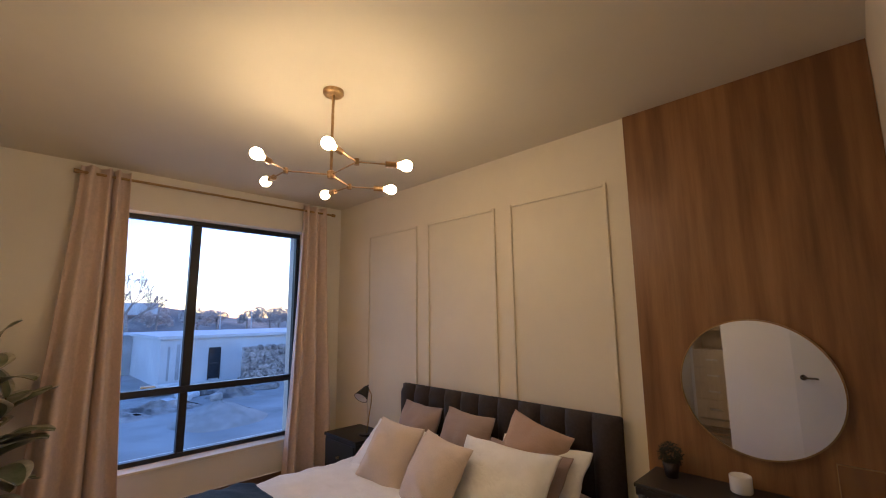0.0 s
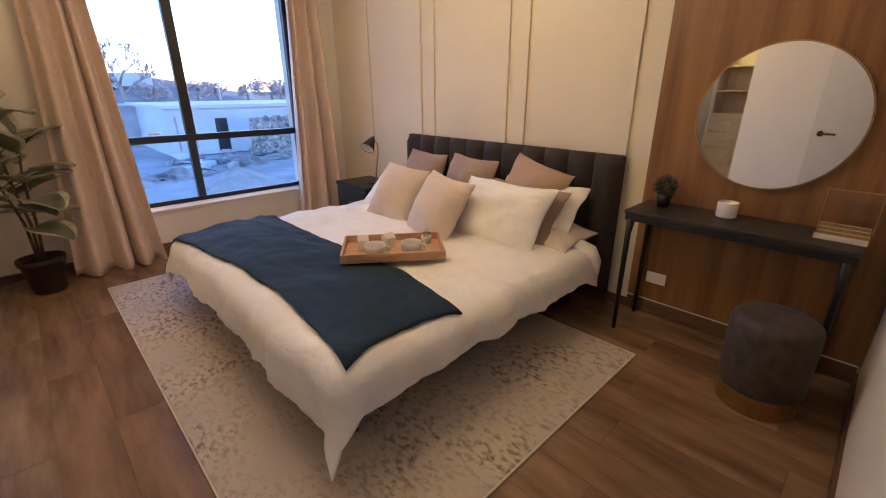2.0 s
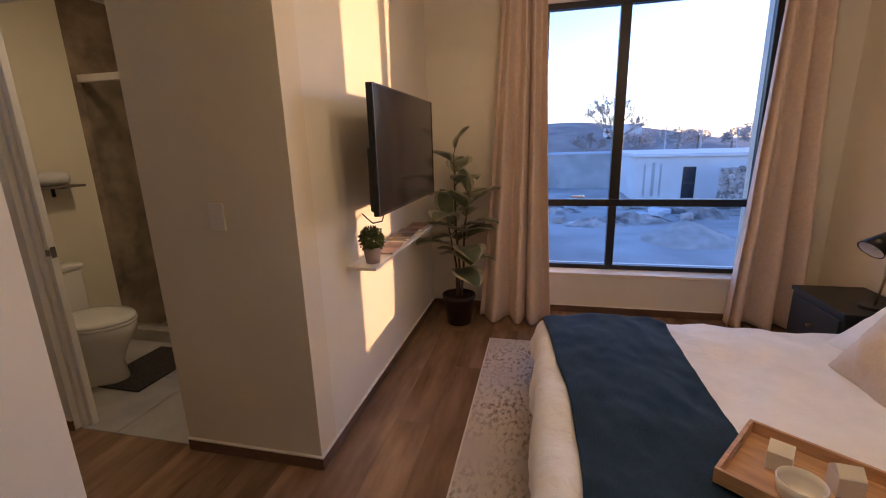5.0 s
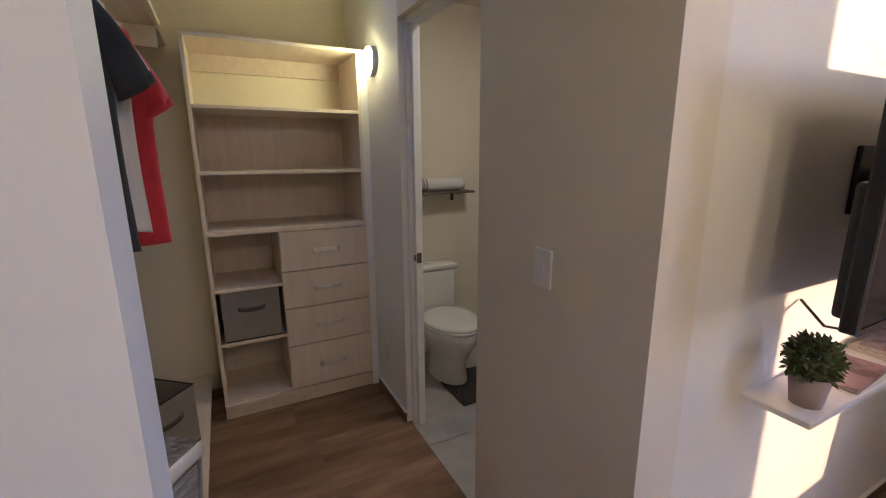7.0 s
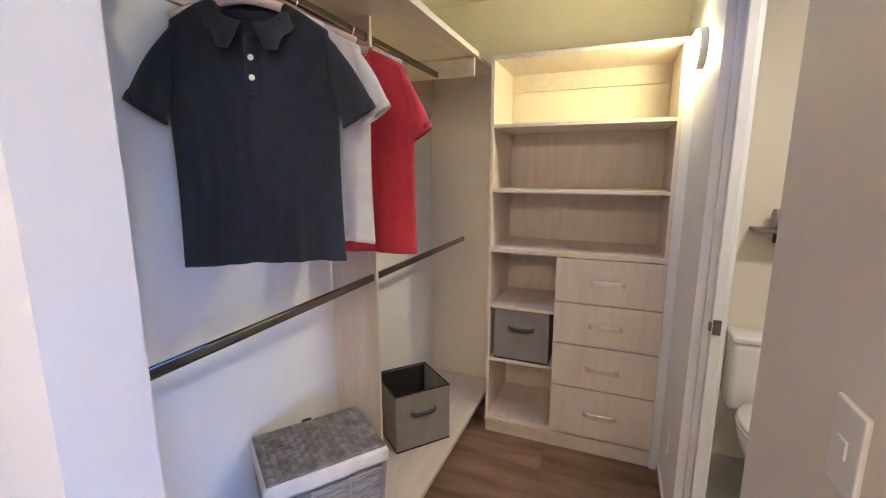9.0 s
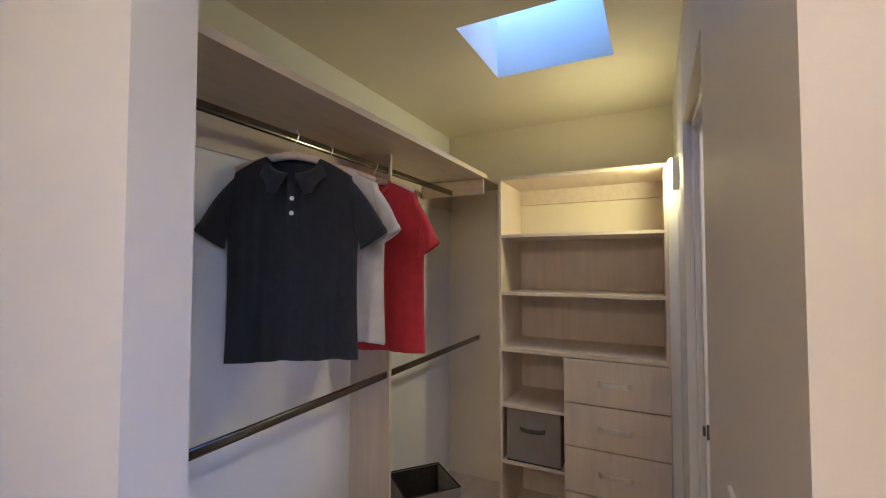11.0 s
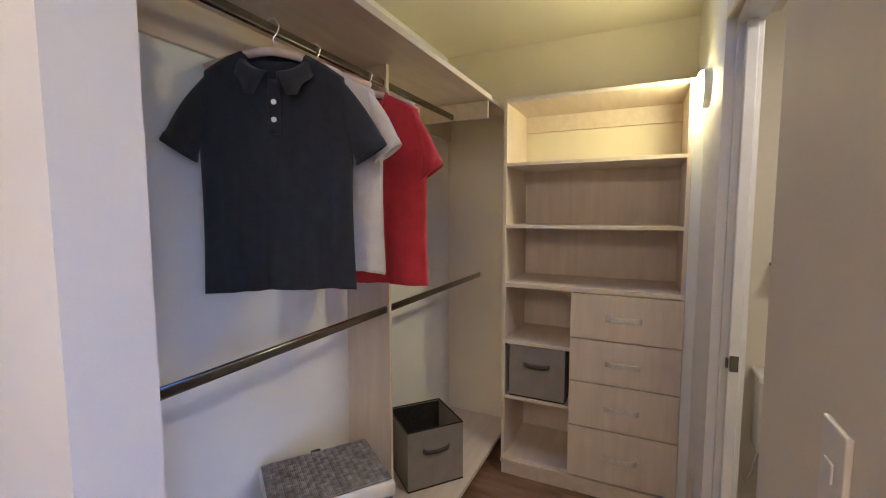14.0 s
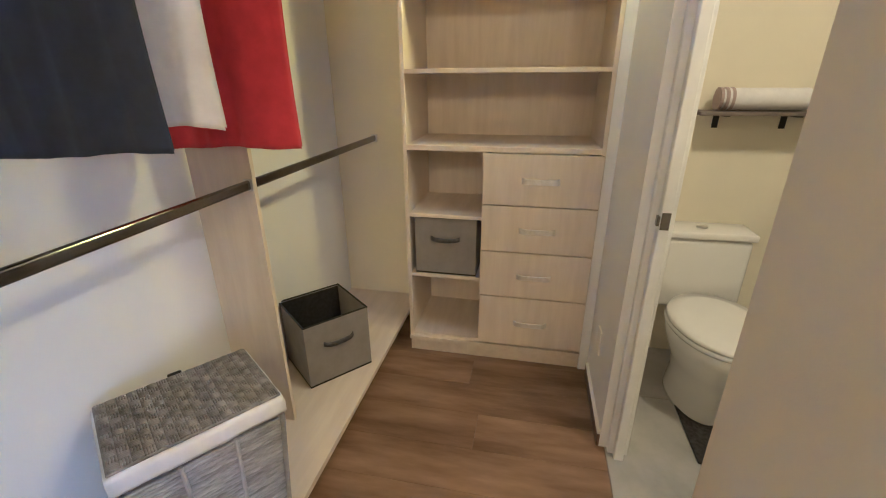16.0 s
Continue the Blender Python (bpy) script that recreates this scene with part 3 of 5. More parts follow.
def duvet_roll():
    """The rolled edge where the duvet is folded back at the head end."""
    bm = bmesh.new()
    pts, rad = [], []
    for i in range(40):
        v = i / 39
        t = -0.235 + (BW + 0.45) * v
        p = drape(1.625 + 0.05 * nz(t * 1.7, 5.0) + 0.10 * (1 - v) ** 4, t)
        pts.append(p + Vector((0.01, 0, 0.002)))
        rad.append((0.046 + 0.012 * nz(t * 4, 2.0) + 0.022 * math.exp(-((v - 0.07) / 0.08) ** 2)) * min(1.0, 0.25 + 9 * min(v, 1 - v)))
    tube(bm, pts, rad, 12)
    return part("rolled_hem", bm, M_DUVET, duvet, "soft rolled white hem", smooth=True)


duvet_roll()


def throw_edge(s, t, u, v):
    """Foot edge sags over the bed end at the far corner; the near edge swings in between two hanging tips."""
    foot = -0.03 * (1 - v) ** 5 + 0.045 * math.sin(math.pi * min(1.0, v * 1.55)) - 0.24 * max(0.0, v - 0.55) ** 1.3
    head = 0.560 + 0.03 * v + 0.06 * math.exp(-((v - 0.23) / 0.14) ** 2) + 0.015 * nz(t * 2, 8.0)
    near = -0.042 * (1 - u) ** 2 - 0.035 * u * u + 0.018 * math.sin(math.pi * u)
    return (foot + 0.010) * (1 - u) + (head + 0.010) * u, near * (1 - v) + (BW + 0.20) * v


cloth("throw_blanket", "navy blue knitted throw laid across the foot of the bed", "blanket", 0, 1, 0, 1, 60, 150, M_NAVY, 0.030, 0.010, throw_edge)


def cushion(name, label, cat, w, h, thick, m, bottom, lean, yaw=0.0, roll=0.0, seed=0.0, n=26, puff=0.74, group=""):
    """A soft cushion: w wide, h high, standing on its lower edge at bottom and leaning back towards the headboard by lean degrees."""
    bm = bmesh.new()
    sides = []
    for sgn in (1, -1):
        g = []
        for i in range(n + 1):
            r = []
            for j in range(n + 1):
                u, v = 2 * i / n - 1, 2 * j / n - 1
                u, v = math.sin(u * math.pi / 2 * 0.98) / math.sin(math.pi / 2 * 0.98), math.sin(v * math.pi / 2 * 0.98) / math.sin(math.pi / 2 * 0.98)
                px = u * w / 2 * (1 - 0.10 * (1 - v * v) + 0.022 * nz(v * 2.2 + seed, u, 3.0)) * (1 - 0.03 * (u * v) ** 4)
                py = v * h / 2 * (1 - 0.10 * (1 - u * u) + 0.022 * nz(u * 2.2 + seed, v, 8.0)) * (1 - 0.03 * (u * v) ** 4)
                fat = max(0.0, (1 - abs(u) ** 2.6) * (1 - abs(v) ** 2.6)) ** puff
                wr = 1 + 0.22 * nz(u * 1.6 + seed, v * 1.6, seed) + 0.12 * nz(u * 4 + seed, v * 4, 2 + seed) - 0.14 * max(0.0, 0.25 - abs(nz(u * 2.2 + seed, v * 2.6, 5 + seed))) / 0.25 * (abs(u) + abs(v)) * 0.5
                edge = 0.030 * nz(u * 1.8 + seed, v * 1.8, 7) * (1 - fat) ** 2
                r.append(bm.verts.new((px, py, sgn * (thick * 0.61 * fat * wr + 0.003) + edge)))
            g.append(r)
        sides.append(g)
        for i in range(n):
            for j in range(n):
                q = (g[i][j], g[i + 1][j], g[i + 1][j + 1], g[i][j + 1])
                bm.faces.new(q if sgn > 0 else q[::-1])
    a, b = sides
    ring = [(i, 0) for i in range(n)] + [(n, j) for j in range(n)] + [(i, n) for i in range(n, 0, -1)] + [(0, j) for j in range(n, 0, -1)]
    for (i, j), (k, l) in zip(ring, ring[1:] + ring[:1]):
        bm.faces.new((a[i][j], b[i][j], b[k][l], a[k][l]))
    sl, cl = math.sin(radians(lean)), math.cos(radians(lean))
    m3 = Matrix(((0, sl, -cl, 0), (-1, 0, 0, 0), (0, cl, sl, 0), (0, 0, 0, 1)))
    mat4 = Matrix.Translation(bottom) @ Matrix.Rotation(radians(yaw), 4, 'Z') @ m3 @ Matrix.Translation((0, h / 2, 0)) @ Matrix.Rotation(radians(roll), 4, 'Z')
    ob = part(name, bm, m, smooth=True)
    ob.matrix_basis = mat4
    return tagged(ob, label, cat, group)


TB = 0.435
cushion("pillow", "plump white pillow lying flat by the headboard", "pillow", 0.70, 0.42, 0.17, M_SHEET, (2.33, 1.58, 0.465), 87, seed=1)
cushion("pillow", "plump white pillow lying flat by the headboard", "pillow", 0.70, 0.42, 0.15, M_SHEET, (2.36, 2.86, 0.48), 86, seed=2)
cushion("cushion", "taupe linen cushion leaning on the headboard", "cushion", 0.47, 0.45, 0.18, M_TAUPE, (2.52, 2.80, 0.46), 22, seed=3, roll=-2, group="scatter cushions")
cushion("cushion", "taupe linen cushion leaning on the headboard", "cushion", 0.50, 0.45, 0.18, M_TAUPE, (2.51, 2.27, 0.47), 22, seed=4, roll=-3, group="scatter cushions")
cushion("cushion", "tan linen cushion tilted on one corner", "cushion", 0.50, 0.49, 0.19, M_TAN, (2.51, 1.71, 0.46), 24, seed=5, roll=-13, group="scatter cushions")
cushion("pillow", "white cotton pillow leaning behind another", "pillow", 0.68, 0.43, 0.15, M_DUVET, (2.44, 1.64, 0.44), 38, seed=6)
cushion("pillow", "taupe cotton pillow between white pillows", "pillow", 0.62, 0.40, 0.10, M_TAUPE, (2.34, 1.68, 0.45), 37, seed=7)
cushion("pillow", "white cotton pillow leaning on the others", "pillow", 0.76, 0.47, 0.19, M_DUVET, (2.18, 1.75, TB - 0.01), 38, seed=8)
cushion("pillow", "white cotton pillow leaning on the others", "pillow", 0.72, 0.43, 0.19, M_DUVET, (2.20, 2.80, TB - 0.01), 46, seed=9)
cushion("cushion", "beige linen cushion at the front of the pillows", "cushion", 0.47, 0.47, 0.18, M_BEIGE, (2.05, 2.60, TB - 0.01), 32, seed=10, yaw=6, roll=-4, group="scatter cushions")
cushion("cushion", "beige linen cushion at the front of the pillows", "cushion", 0.47, 0.47, 0.18, M_BEIGE, (1.98, 2.09, TB - 0.01), 32, seed=11, yaw=-4, roll=-5, group="scatter cushions")


# ---- tray with cups ----
def tray_frame():
    """The pose of the tray on the bed; x runs along its long side."""
    return Matrix.Translation((1.50, 1.79, 0.487)) @ Matrix.Rotation(math.atan2(-0.34, 0.455), 4, 'Z')


def tray():
    t = thing("tray", "light wooden breakfast tray with slot handles", "tray")
    t.matrix_basis = tray_frame()
    L, W, H, th = 0.57, 0.34, 0.05, 0.012
    part("tray_base", boxes((-L / 2 + th, th, 0, L / 2 - th, W - th, 0.008)), M_TRAY, t)
    part("long_side", boxes((-L / 2, 0, 0, L / 2, th, H), bevel=0.002), M_TRAY, t)
    part("long_side", boxes((-L / 2, W - th, 0, L / 2, W, H), bevel=0.002), M_TRAY, t)
    for s in (-1, 1):
        x0, x1 = sorted((s * L / 2, s * (L / 2 - th)))
        a, b = W / 2 - 0.055, W / 2 + 0.055
        part("end_side", boxes((x0, th, 0, x1, a, H), (x0, b, 0, x1, W - th, H), (x0, a, 0, x1, b, 0.022), (x0, a, 0.040, x1, b, H)), M_TRAY, t)


tray()
TF = tray_frame()


def cup(px, py, turn):
    c = thing("cup", "white ceramic tea cup on the tray", "cup", group="tea cups")
    c.matrix_basis = TF @ pose(px, py, 0.0085, 0, 0, turn)
    part("bowl", lathe(bmesh.new(), [(0, 0), (0.034, 0), (0.040, 0.005), (0.053, 0.026), (0.057, 0.050), (0.058, 0.072), (0.055, 0.072), (0.054, 0.050), (0.049, 0.026), (0.034, 0.010), (0, 0.009)], 32), M_CERAM, c, smooth=True)
    part("handle", tube(bmesh.new(), [(0.054, 0, 0.060), (0.076, 0, 0.061), (0.087, 0, 0.046), (0.078, 0, 0.028), (0.051, 0, 0.024)], 0.006, 8), M_CERAM, c, smooth=True)


cup(-0.10, 0.075, -15)
cup(0.10, 0.09, -15)


def carton(px, py, turn):
    c = thing("ceramic_carton", "small white ceramic house shaped carton", "ornament", group="tray ornaments")
    c.matrix_basis = TF @ pose(px, py, 0.0085, 0, 0, turn)
    bm = boxes((-0.032, -0.032, 0, 0.032, 0.032, 0.062), bevel=0.003)
    part("carton_body", bm, M_CERAM, c)
    bm = bmesh.new()
    v = [bm.verts.new(p) for p in ((-0.031, -0.031, 0.0625), (0.031, -0.031, 0.0625), (0.031, 0.031, 0.0625), (-0.031, 0.031, 0.0625), (-0.031, 0, 0.088), (0.031, 0, 0.088))]
    for q in ((0, 1, 5, 4), (2, 3, 4, 5), (1, 2, 5), (3, 0, 4), (3, 2, 1, 0)):
        bm.faces.new([v[i] for i in q])
    part("carton_top", bm, M_CERAM, c)


carton(-0.17, 0.20, 5)
carton(-0.025, 0.22, 30)


def leafball(bm, centre, r, n, size, seed):
    rnd = random.Random(seed)
    for _ in range(n):
        d = Vector((rnd.gauss(0, 1), rnd.gauss(0, 1), rnd.gauss(0, 1))).normalized()
        p = Vector(centre) + d * r * rnd.uniform(0.45, 1.05)
        a = (d + Vector((rnd.uniform(-1, 1), rnd.uniform(-1, 1), rnd.uniform(-1, 1))) * 0.8).normalized()
        b = a.orthogonal().normalized()
        s = size * rnd.uniform(0.6, 1.2)
        v = [bm.verts.new(p + q) for q in (-a * s, b * s * 0.4, a * s, -b * s * 0.4)]
        bm.faces.new(v)
    return bm


def tiny_plant(m4, r_pot, h_pot, r_leaf, potm, label, n=260, seed=1, leafm=M_HERB, fine=0.20):
    p = thing("small_potted_plant", label, "plant")
    p.matrix_basis = m4
    part("pot", lathe(bmesh.new(), [(0, 0), (r_pot * 0.75, 0), (r_pot, h_pot), (r_pot * 0.9, h_pot), (r_pot * 0.85, h_pot * 0.85), (0, h_pot * 0.85)], 24), potm, p, smooth=True)
    part("foliage", leafball(bmesh.new(), (0, 0, h_pot + r_leaf * 0.6), r_leaf, n, r_leaf * fine, seed), leafm, p, recalc=False)


tiny_plant(TF @ pose(0.20, 0.26, 0.0085), 0.032, 0.045, 0.026, M_CERAM, "tiny succulent in a white cup on the tray", 90, 3)


# ---- nightstand and lamp ----
def nightstand():
    n = thing("nightstand", "black wooden nightstand beside the bed", "nightstand", (2.62, 3.68, 0))
    part("nightstand_body", boxes((-0.18, -0.25, 0.14, 0.22, 0.27, 0.46), bevel=0.004), M_BLKWOOD, n)
    part("nightstand_top", boxes((-0.19, -0.26, 0.4605, 0.225, 0.28, 0.49), bevel=0.004), M_BLKWOOD, n)
    d = part("drawer", boxes((-0.193, -0.23, 0.17, -0.181, 0.25, 0.44), bevel=0.003), M_BLKWOOD, n)
    part("knob", tube(bmesh.new(), [(-0.193, 0.01, 0.31), (-0.215, 0.01, 0.31)], 0.011, 14), M_BRASS, d)
    for sx in (-0.15, 0.19):
        for sy in (-0.22, 0.24):
            part("leg", tube(bmesh.new(), [(sx, sy, 0), (sx, sy, 0.14)], [0.010, 0.016], 10), M_BLKWOOD, n)


nightstand()


def table_lamp():
    l = thing("table_lamp", "black cone table lamp with brass arm on the nightstand", "lamp", (2.64, 3.56, 0.4905))
    part("lamp_base", lathe(bmesh.new(), [(0, 0), (0.065, 0), (0.065, 0.012), (0.06, 0.016), (0, 0.016)], 28), M_BLACK, l, smooth=False)
    part("arm", tube(bmesh.new(), [(0.01, 0, 0.016), (0.02, -0.015, 0.16), (0.035, -0.03, 0.30), (0.035, -0.03, 0.37), (0.015, -0.01, 0.42)], 0.006, 10), M_BRASS, l, smooth=True)
    bm = lathe(bmesh.new(), [(0.018, 0.0), (0.026, -0.012), (0.068, -0.13), (0.064, -0.13), (0.022, -0.012), (0.0, -0.006)], 28)
    s = part("shade", bm, M_BLACK, l, smooth=True)
    s.matrix_basis = pose(0.0, -0.01, 0.44, -12, 46, 0)
    part("switch", tube(bmesh.new(), [(0, 0, -0.002), (0, 0, 0.02)], 0.008, 10), M_BLACK, s)
    part("shade_lining", lathe(bmesh.new(), [(0.062, -0.128), (0.020, -0.014), (0.0, -0.0075)], 28), M_SHELF, s, "white painted inside", smooth=True)
    part("bulb", lathe(bmesh.new(), [(0, -0.115), (0.028, -0.10), (0.034, -0.08), (0.02, -0.04), (0, -0.03)], 16), M_CERAM, s, smooth=True)


table_lamp()


# ---- rug ----
def rug():
    r = tagged(part("rug", boxes((0.40, 0.76, 0.0005, 2.32, 3.79, 0.009), bevel=0.003), M_RUG), "worn beige and grey patterned rug under the bed", "rug")
    part("binding", boxes((0.392, 0.752, 0.0005, 0.3995, 3.798, 0.0095), (2.3205, 0.752, 0.0005, 2.328, 3.798, 0.0095), (0.3995, 0.752, 0.0005, 2.3205, 0.7595, 0.0095), (0.3995, 3.7905, 0.0005, 2.3205, 3.798, 0.0095)), M_SHEET, r)


rug()


# ---- desk, stool, mirror ----
def desk():
    d = thing("console_desk", "narrow black console desk with a dark marble top", "desk", (2.675, 0.52, 0))
    hx, hy, H = 0.165, 0.485, 0.74
    part("desk_top", boxes((-hx, -hy, H - 0.02, hx, hy, H), bevel=0.004), M_MARBLE, d)
    part("apron", boxes((-hx + 0.005, -hy + 0.005, H - 0.06, hx - 0.005, hy - 0.005, H - 0.0205), bevel=0.006), M_BLKWOOD, d)
    for sx in (-1, 1):
        for sy in (-1, 1):
            x, y = sx * (hx - 0.02), sy * (hy - 0.03)
            part("leg", tube(bmesh.new(), [(x, y, 0), (x, y, 0.60), (x, y - sy * 0.006, 0.69)], [0.012, 0.016, 0.022], 12), M_BLKWOOD, d, smooth=True)


desk()


def stool():
    s = thing("stool", "round taupe velvet stool with a gold base band", "stool", (2.37, 0.22, 0))
    part("seat", lathe(bmesh.new(), [(0, 0.10), (0.16, 0.10), (0.166, 0.12), (0.166, 0.40), (0.16, 0.425), (0.145, 0.438), (0.10, 0.444), (0, 0.446)], 48), M_VELVET, s, smooth=True)
    part("base_band", lathe(bmesh.new(), [(0, 0), (0.154, 0), (0.156, 0.004), (0.156, 0.098), (0.152, 0.0995), (0, 0.0995)], 48), M_GOLD, s, "polished gold metal base")


stool()


def round_mirror():
    m = thing("round_mirror", "large round wall mirror with thin gold rim", "mirror", (XE - 0.0125, 0.487, 1.228), 0)
    m.matrix_basis = pose(XE - 0.0175, 0.487, 1.228, 0, 0.65, -0.65)
    r = 0.335
    bm = tube(bmesh.new(), [(-0.018, 0, 0), (-0.001, 0, 0)], r, 72)
    part("mirror_glass", bm, M_MIRROR, m)
    bm = bmesh.new()
    rings = []
    for k in range(72):
        a = 2 * math.pi * k / 72
        rings.append([bm.verts.new((px, (r + pr) * math.cos(a), (r + pr) * math.sin(a))) for px, pr in ((-0.022, 0.0005), (-0.022, 0.007), (-0.0005, 0.007), (-0.0005, 0.0005))])
    for k in range(72):
        a, b = rings[k], rings[(k + 1) % 72]
        for j in range(4):
            bm.faces.new((a[j], b[j], b[(j + 1) % 4], a[(j + 1) % 4]))
    part("rim", bm, M_BRASS, m)


round_mirror()
tiny_plant(pose(2.73, 0.885, 0.7405), 0.042, 0.075, 0.062, M_POT, "small dark round topiary in a dark pot on the desk", 1100, 5, M_TOPI, 0.12)


def candle():
    c = thing("candle", "cream candle in a frosted glass on the desk", "candle", (2.74, 0.575, 0.7405))
    part("jar", lathe(bmesh.new(), [(0, 0), (0.044, 0), (0.048, 0.006), (0.048, 0.075), (0.045, 0.079), (0.043, 0.075), (0.043, 0.06), (0, 0.06)], 32), M_CERAM, c, smooth=True)


candle()


def jewel_box():
    j = thing("jewellery_box", "clear acrylic jewellery box with gold trays standing open", "jewellery box", (2.72, 0.12, 0.7405))
    part("box_base", boxes((-0.085, -0.09, 0, 0.055, 0.09, 0.016), bevel=0.002), M_SHEET, j, "cream padded base tray")
    for i in range(3):
        part("tray", boxes((-0.045 + 0.034 * i, -0.087, 0.0165 + 0.0005 * i, -0.013 + 0.034 * i, 0.087, 0.026 + 0.011 * i), bevel=0.002), M_SHEET, j, "cream padded tray")
        part("divider", boxes((-0.0475 + 0.034 * i, -0.088, 0.0165, -0.0455 + 0.034 * i, 0.088, 0.030 + 0.011 * i)), M_GOLD, j, "gold edge strip")
    l = part("lid", boxes((0.062, -0.092, 0.045, 0.066, 0.092, 0.195)), M_ACRYL, j)
    part("lid_edge", boxes((0.059, -0.0965, 0.017, 0.068, -0.0925, 0.200), (0.059, 0.0925, 0.017, 0.068, 0.0965, 0.200), (0.059, -0.0925, 0.1955, 0.068, 0.0925, 0.200)), M_GOLD, l)


jewel_box()


def outlet(m4, w, h, label, name="wall_outlet", cat="outlet"):
    o = thing(name, label, cat)
    o.matrix_basis = m4
    part("plate", boxes((-w / 2, 0.0, -h / 2, w / 2, 0.008, h / 2), bevel=0.003), M_SHELF, o)
    return o


for oy in (1.06, 0.885):
    o = outlet(pose(XE - (0.0 if oy > 1.045 else 0.012), oy, 0.255, 0, 0, 90), 0.115, 0.072, "white horizontal wall outlet plate near the floor")
    part("socket", boxes((-0.03, 0.008, -0.018, 0.03, 0.0095, 0.018)), M_CERAM, o)
o = outlet(pose(-0.59, CY1, 1.205, 0, 0, 180), 0.075, 0.118, "white light switch plate on the wall", "light_switch", "switch")
part("rocker", boxes((-0.013, 0.0085, -0.013, 0.013, 0.012, 0.013), bevel=0.002), M_SHELF, o)
outlet(pose(-2.0, CY1, 0.33, 0, 0, 180), 0.07, 0.115, "white outlet plate low on the closet wall")


# ---- chandelier ----
def chandelier():
    cx, cy, hz = 1.317, 2.058, 2.38
    c = thing("chandelier", "brass branching chandelier with six lit bulbs", "chandelier", (cx, cy, ZC))
    h = hz - ZC
    part("canopy", lathe(bmesh.new(), [(0, 0), (0.058, 0), (0.058, -0.02), (0.05, -0.028), (0, -0.028)], 32), M_BRASS, c)
    part("stem", tube(bmesh.new(), [(0, 0, -0.028), (0, 0, h + 0.02)], 0.008, 12), M_BRASS, c)
    part("hub", lathe(bmesh.new(), [(0, h - 0.022), (0.018, h - 0.022), (0.022, h - 0.012), (0.022, h + 0.016), (0.016, h + 0.022), (0, h + 0.022)], 20), M_BRASS, c)
    for ang, l0 in ((152, 0.235), (268, 0.265), (32, 0.235)):
        d = Vector((math.cos(radians(ang)), math.sin(radians(ang)), 0))
        j = d * l0 + Vector((0, 0, h))
        arm = part("arm", tube(bmesh.new(), [(0, 0, h), j], 0.0045, 8), M_BRASS, c)
        part("joint", tube(bmesh.new(), [j + Vector((0, 0, -0.016)), j + Vector((0, 0, 0.016))], 0.013, 14), M_BRASS, arm)
        for s in (-1, 1):
            e = Vector((math.cos(radians(ang + s * 62)), math.sin(radians(ang + s * 62)), 0))
            br = part("branch", tube(bmesh.new(), [j, j + e * 0.16], 0.0045, 8), M_BRASS, c)
            part("socket", tube(bmesh.new(), [j + e * 0.145, j + e * 0.205], 0.016, 14), M_BRASS, br)
            bm = lathe(bmesh.new(), [(0, 0.0), (0.013, 0.0), (0.016, 0.014), (0.027, 0.034), (0.030, 0.050), (0.027, 0.066), (0.016, 0.078), (0, 0.081)], 14)
            bm.transform(Matrix.Translation(j + e * 0.205) @ e.to_track_quat('Z', 'Y').to_matrix().to_4x4())
            part("bulb", bm, M_BULB, br, "lit warm bulb", smooth=True)


chandelier()


# ---- curtains ----
def curtain_rod():
    r = thing("curtain_rod", "thin brass curtain rod above the window", "curtain rod", (1.55, 4.36, 2.765))
    part("pole", tube(bmesh.new(), [(-1.13, 0, 0), (1.13, 0, 0)], 0.011, 14), M_BRASS, r)
    for s in (-1, 1):
        part("finial", tube(bmesh.new(), [(s * 1.13, 0, 0), (s * 1.165, 0, 0)], 0.018, 16), M_BRASS, r)
        part("bracket", tube(bmesh.new(), [(s * 1.06, 0.0, -0.0), (s * 1.06, 0.1, -0.0)], 0.008, 8), M_BRASS, r)


curtain_rod()


def curtain(label, top, bot, yb, folds, seed):
    """A curtain from the rod to the floor: top and bot are its ends across, yb where its hem hangs."""
    def fn(u, v):
        z = 2.825 - 2.805 * v
        w = v ** 1.3
        uu = u + 0.015 * nz(u * 3 + seed, v * 1.2, 3) * w * 3
        x = top[0] * (1 - w) + bot[0] * w + (uu * ((top[1] - top[0]) * (1 - w) + (bot[1] - bot[0]) * w))
        amp = 0.038 + 0.050 * w * (1 + 0.5 * nz(u * 4, 1.0, seed))
        ph = 2 * math.pi * folds * (u + 0.055 * math.sin(6.3 * u + seed) + 0.03 * math.sin(13 * u + 2 * seed)) + 0.8 * nz(v * 1.1, seed, u * 2) * v
        y = 4.36 * (1 - w) + yb * w + amp * math.sin(ph) + 0.012 * nz(u * 9, v * 5, seed)
        x += 0.012 * math.cos(ph * 1.0) * w
        return Vector((x, y, z))
    ob = part("curtain", sheet(fn, 96, 48), M_CURT, smooth=True)
    return tagged(thicken(ob, 0.004, 0.0), label, "curtain", "window curtains")


curtain("rose beige full length curtain gathered beside the window", (0.43, 0.755), (0.25, 0.86), 4.16, 3.5, 2.0)
curtain("rose beige full length curtain hanging behind the nightstand", (2.33, 2.62), (2.20, 2.76), 4.33, 3.5, 6.0)


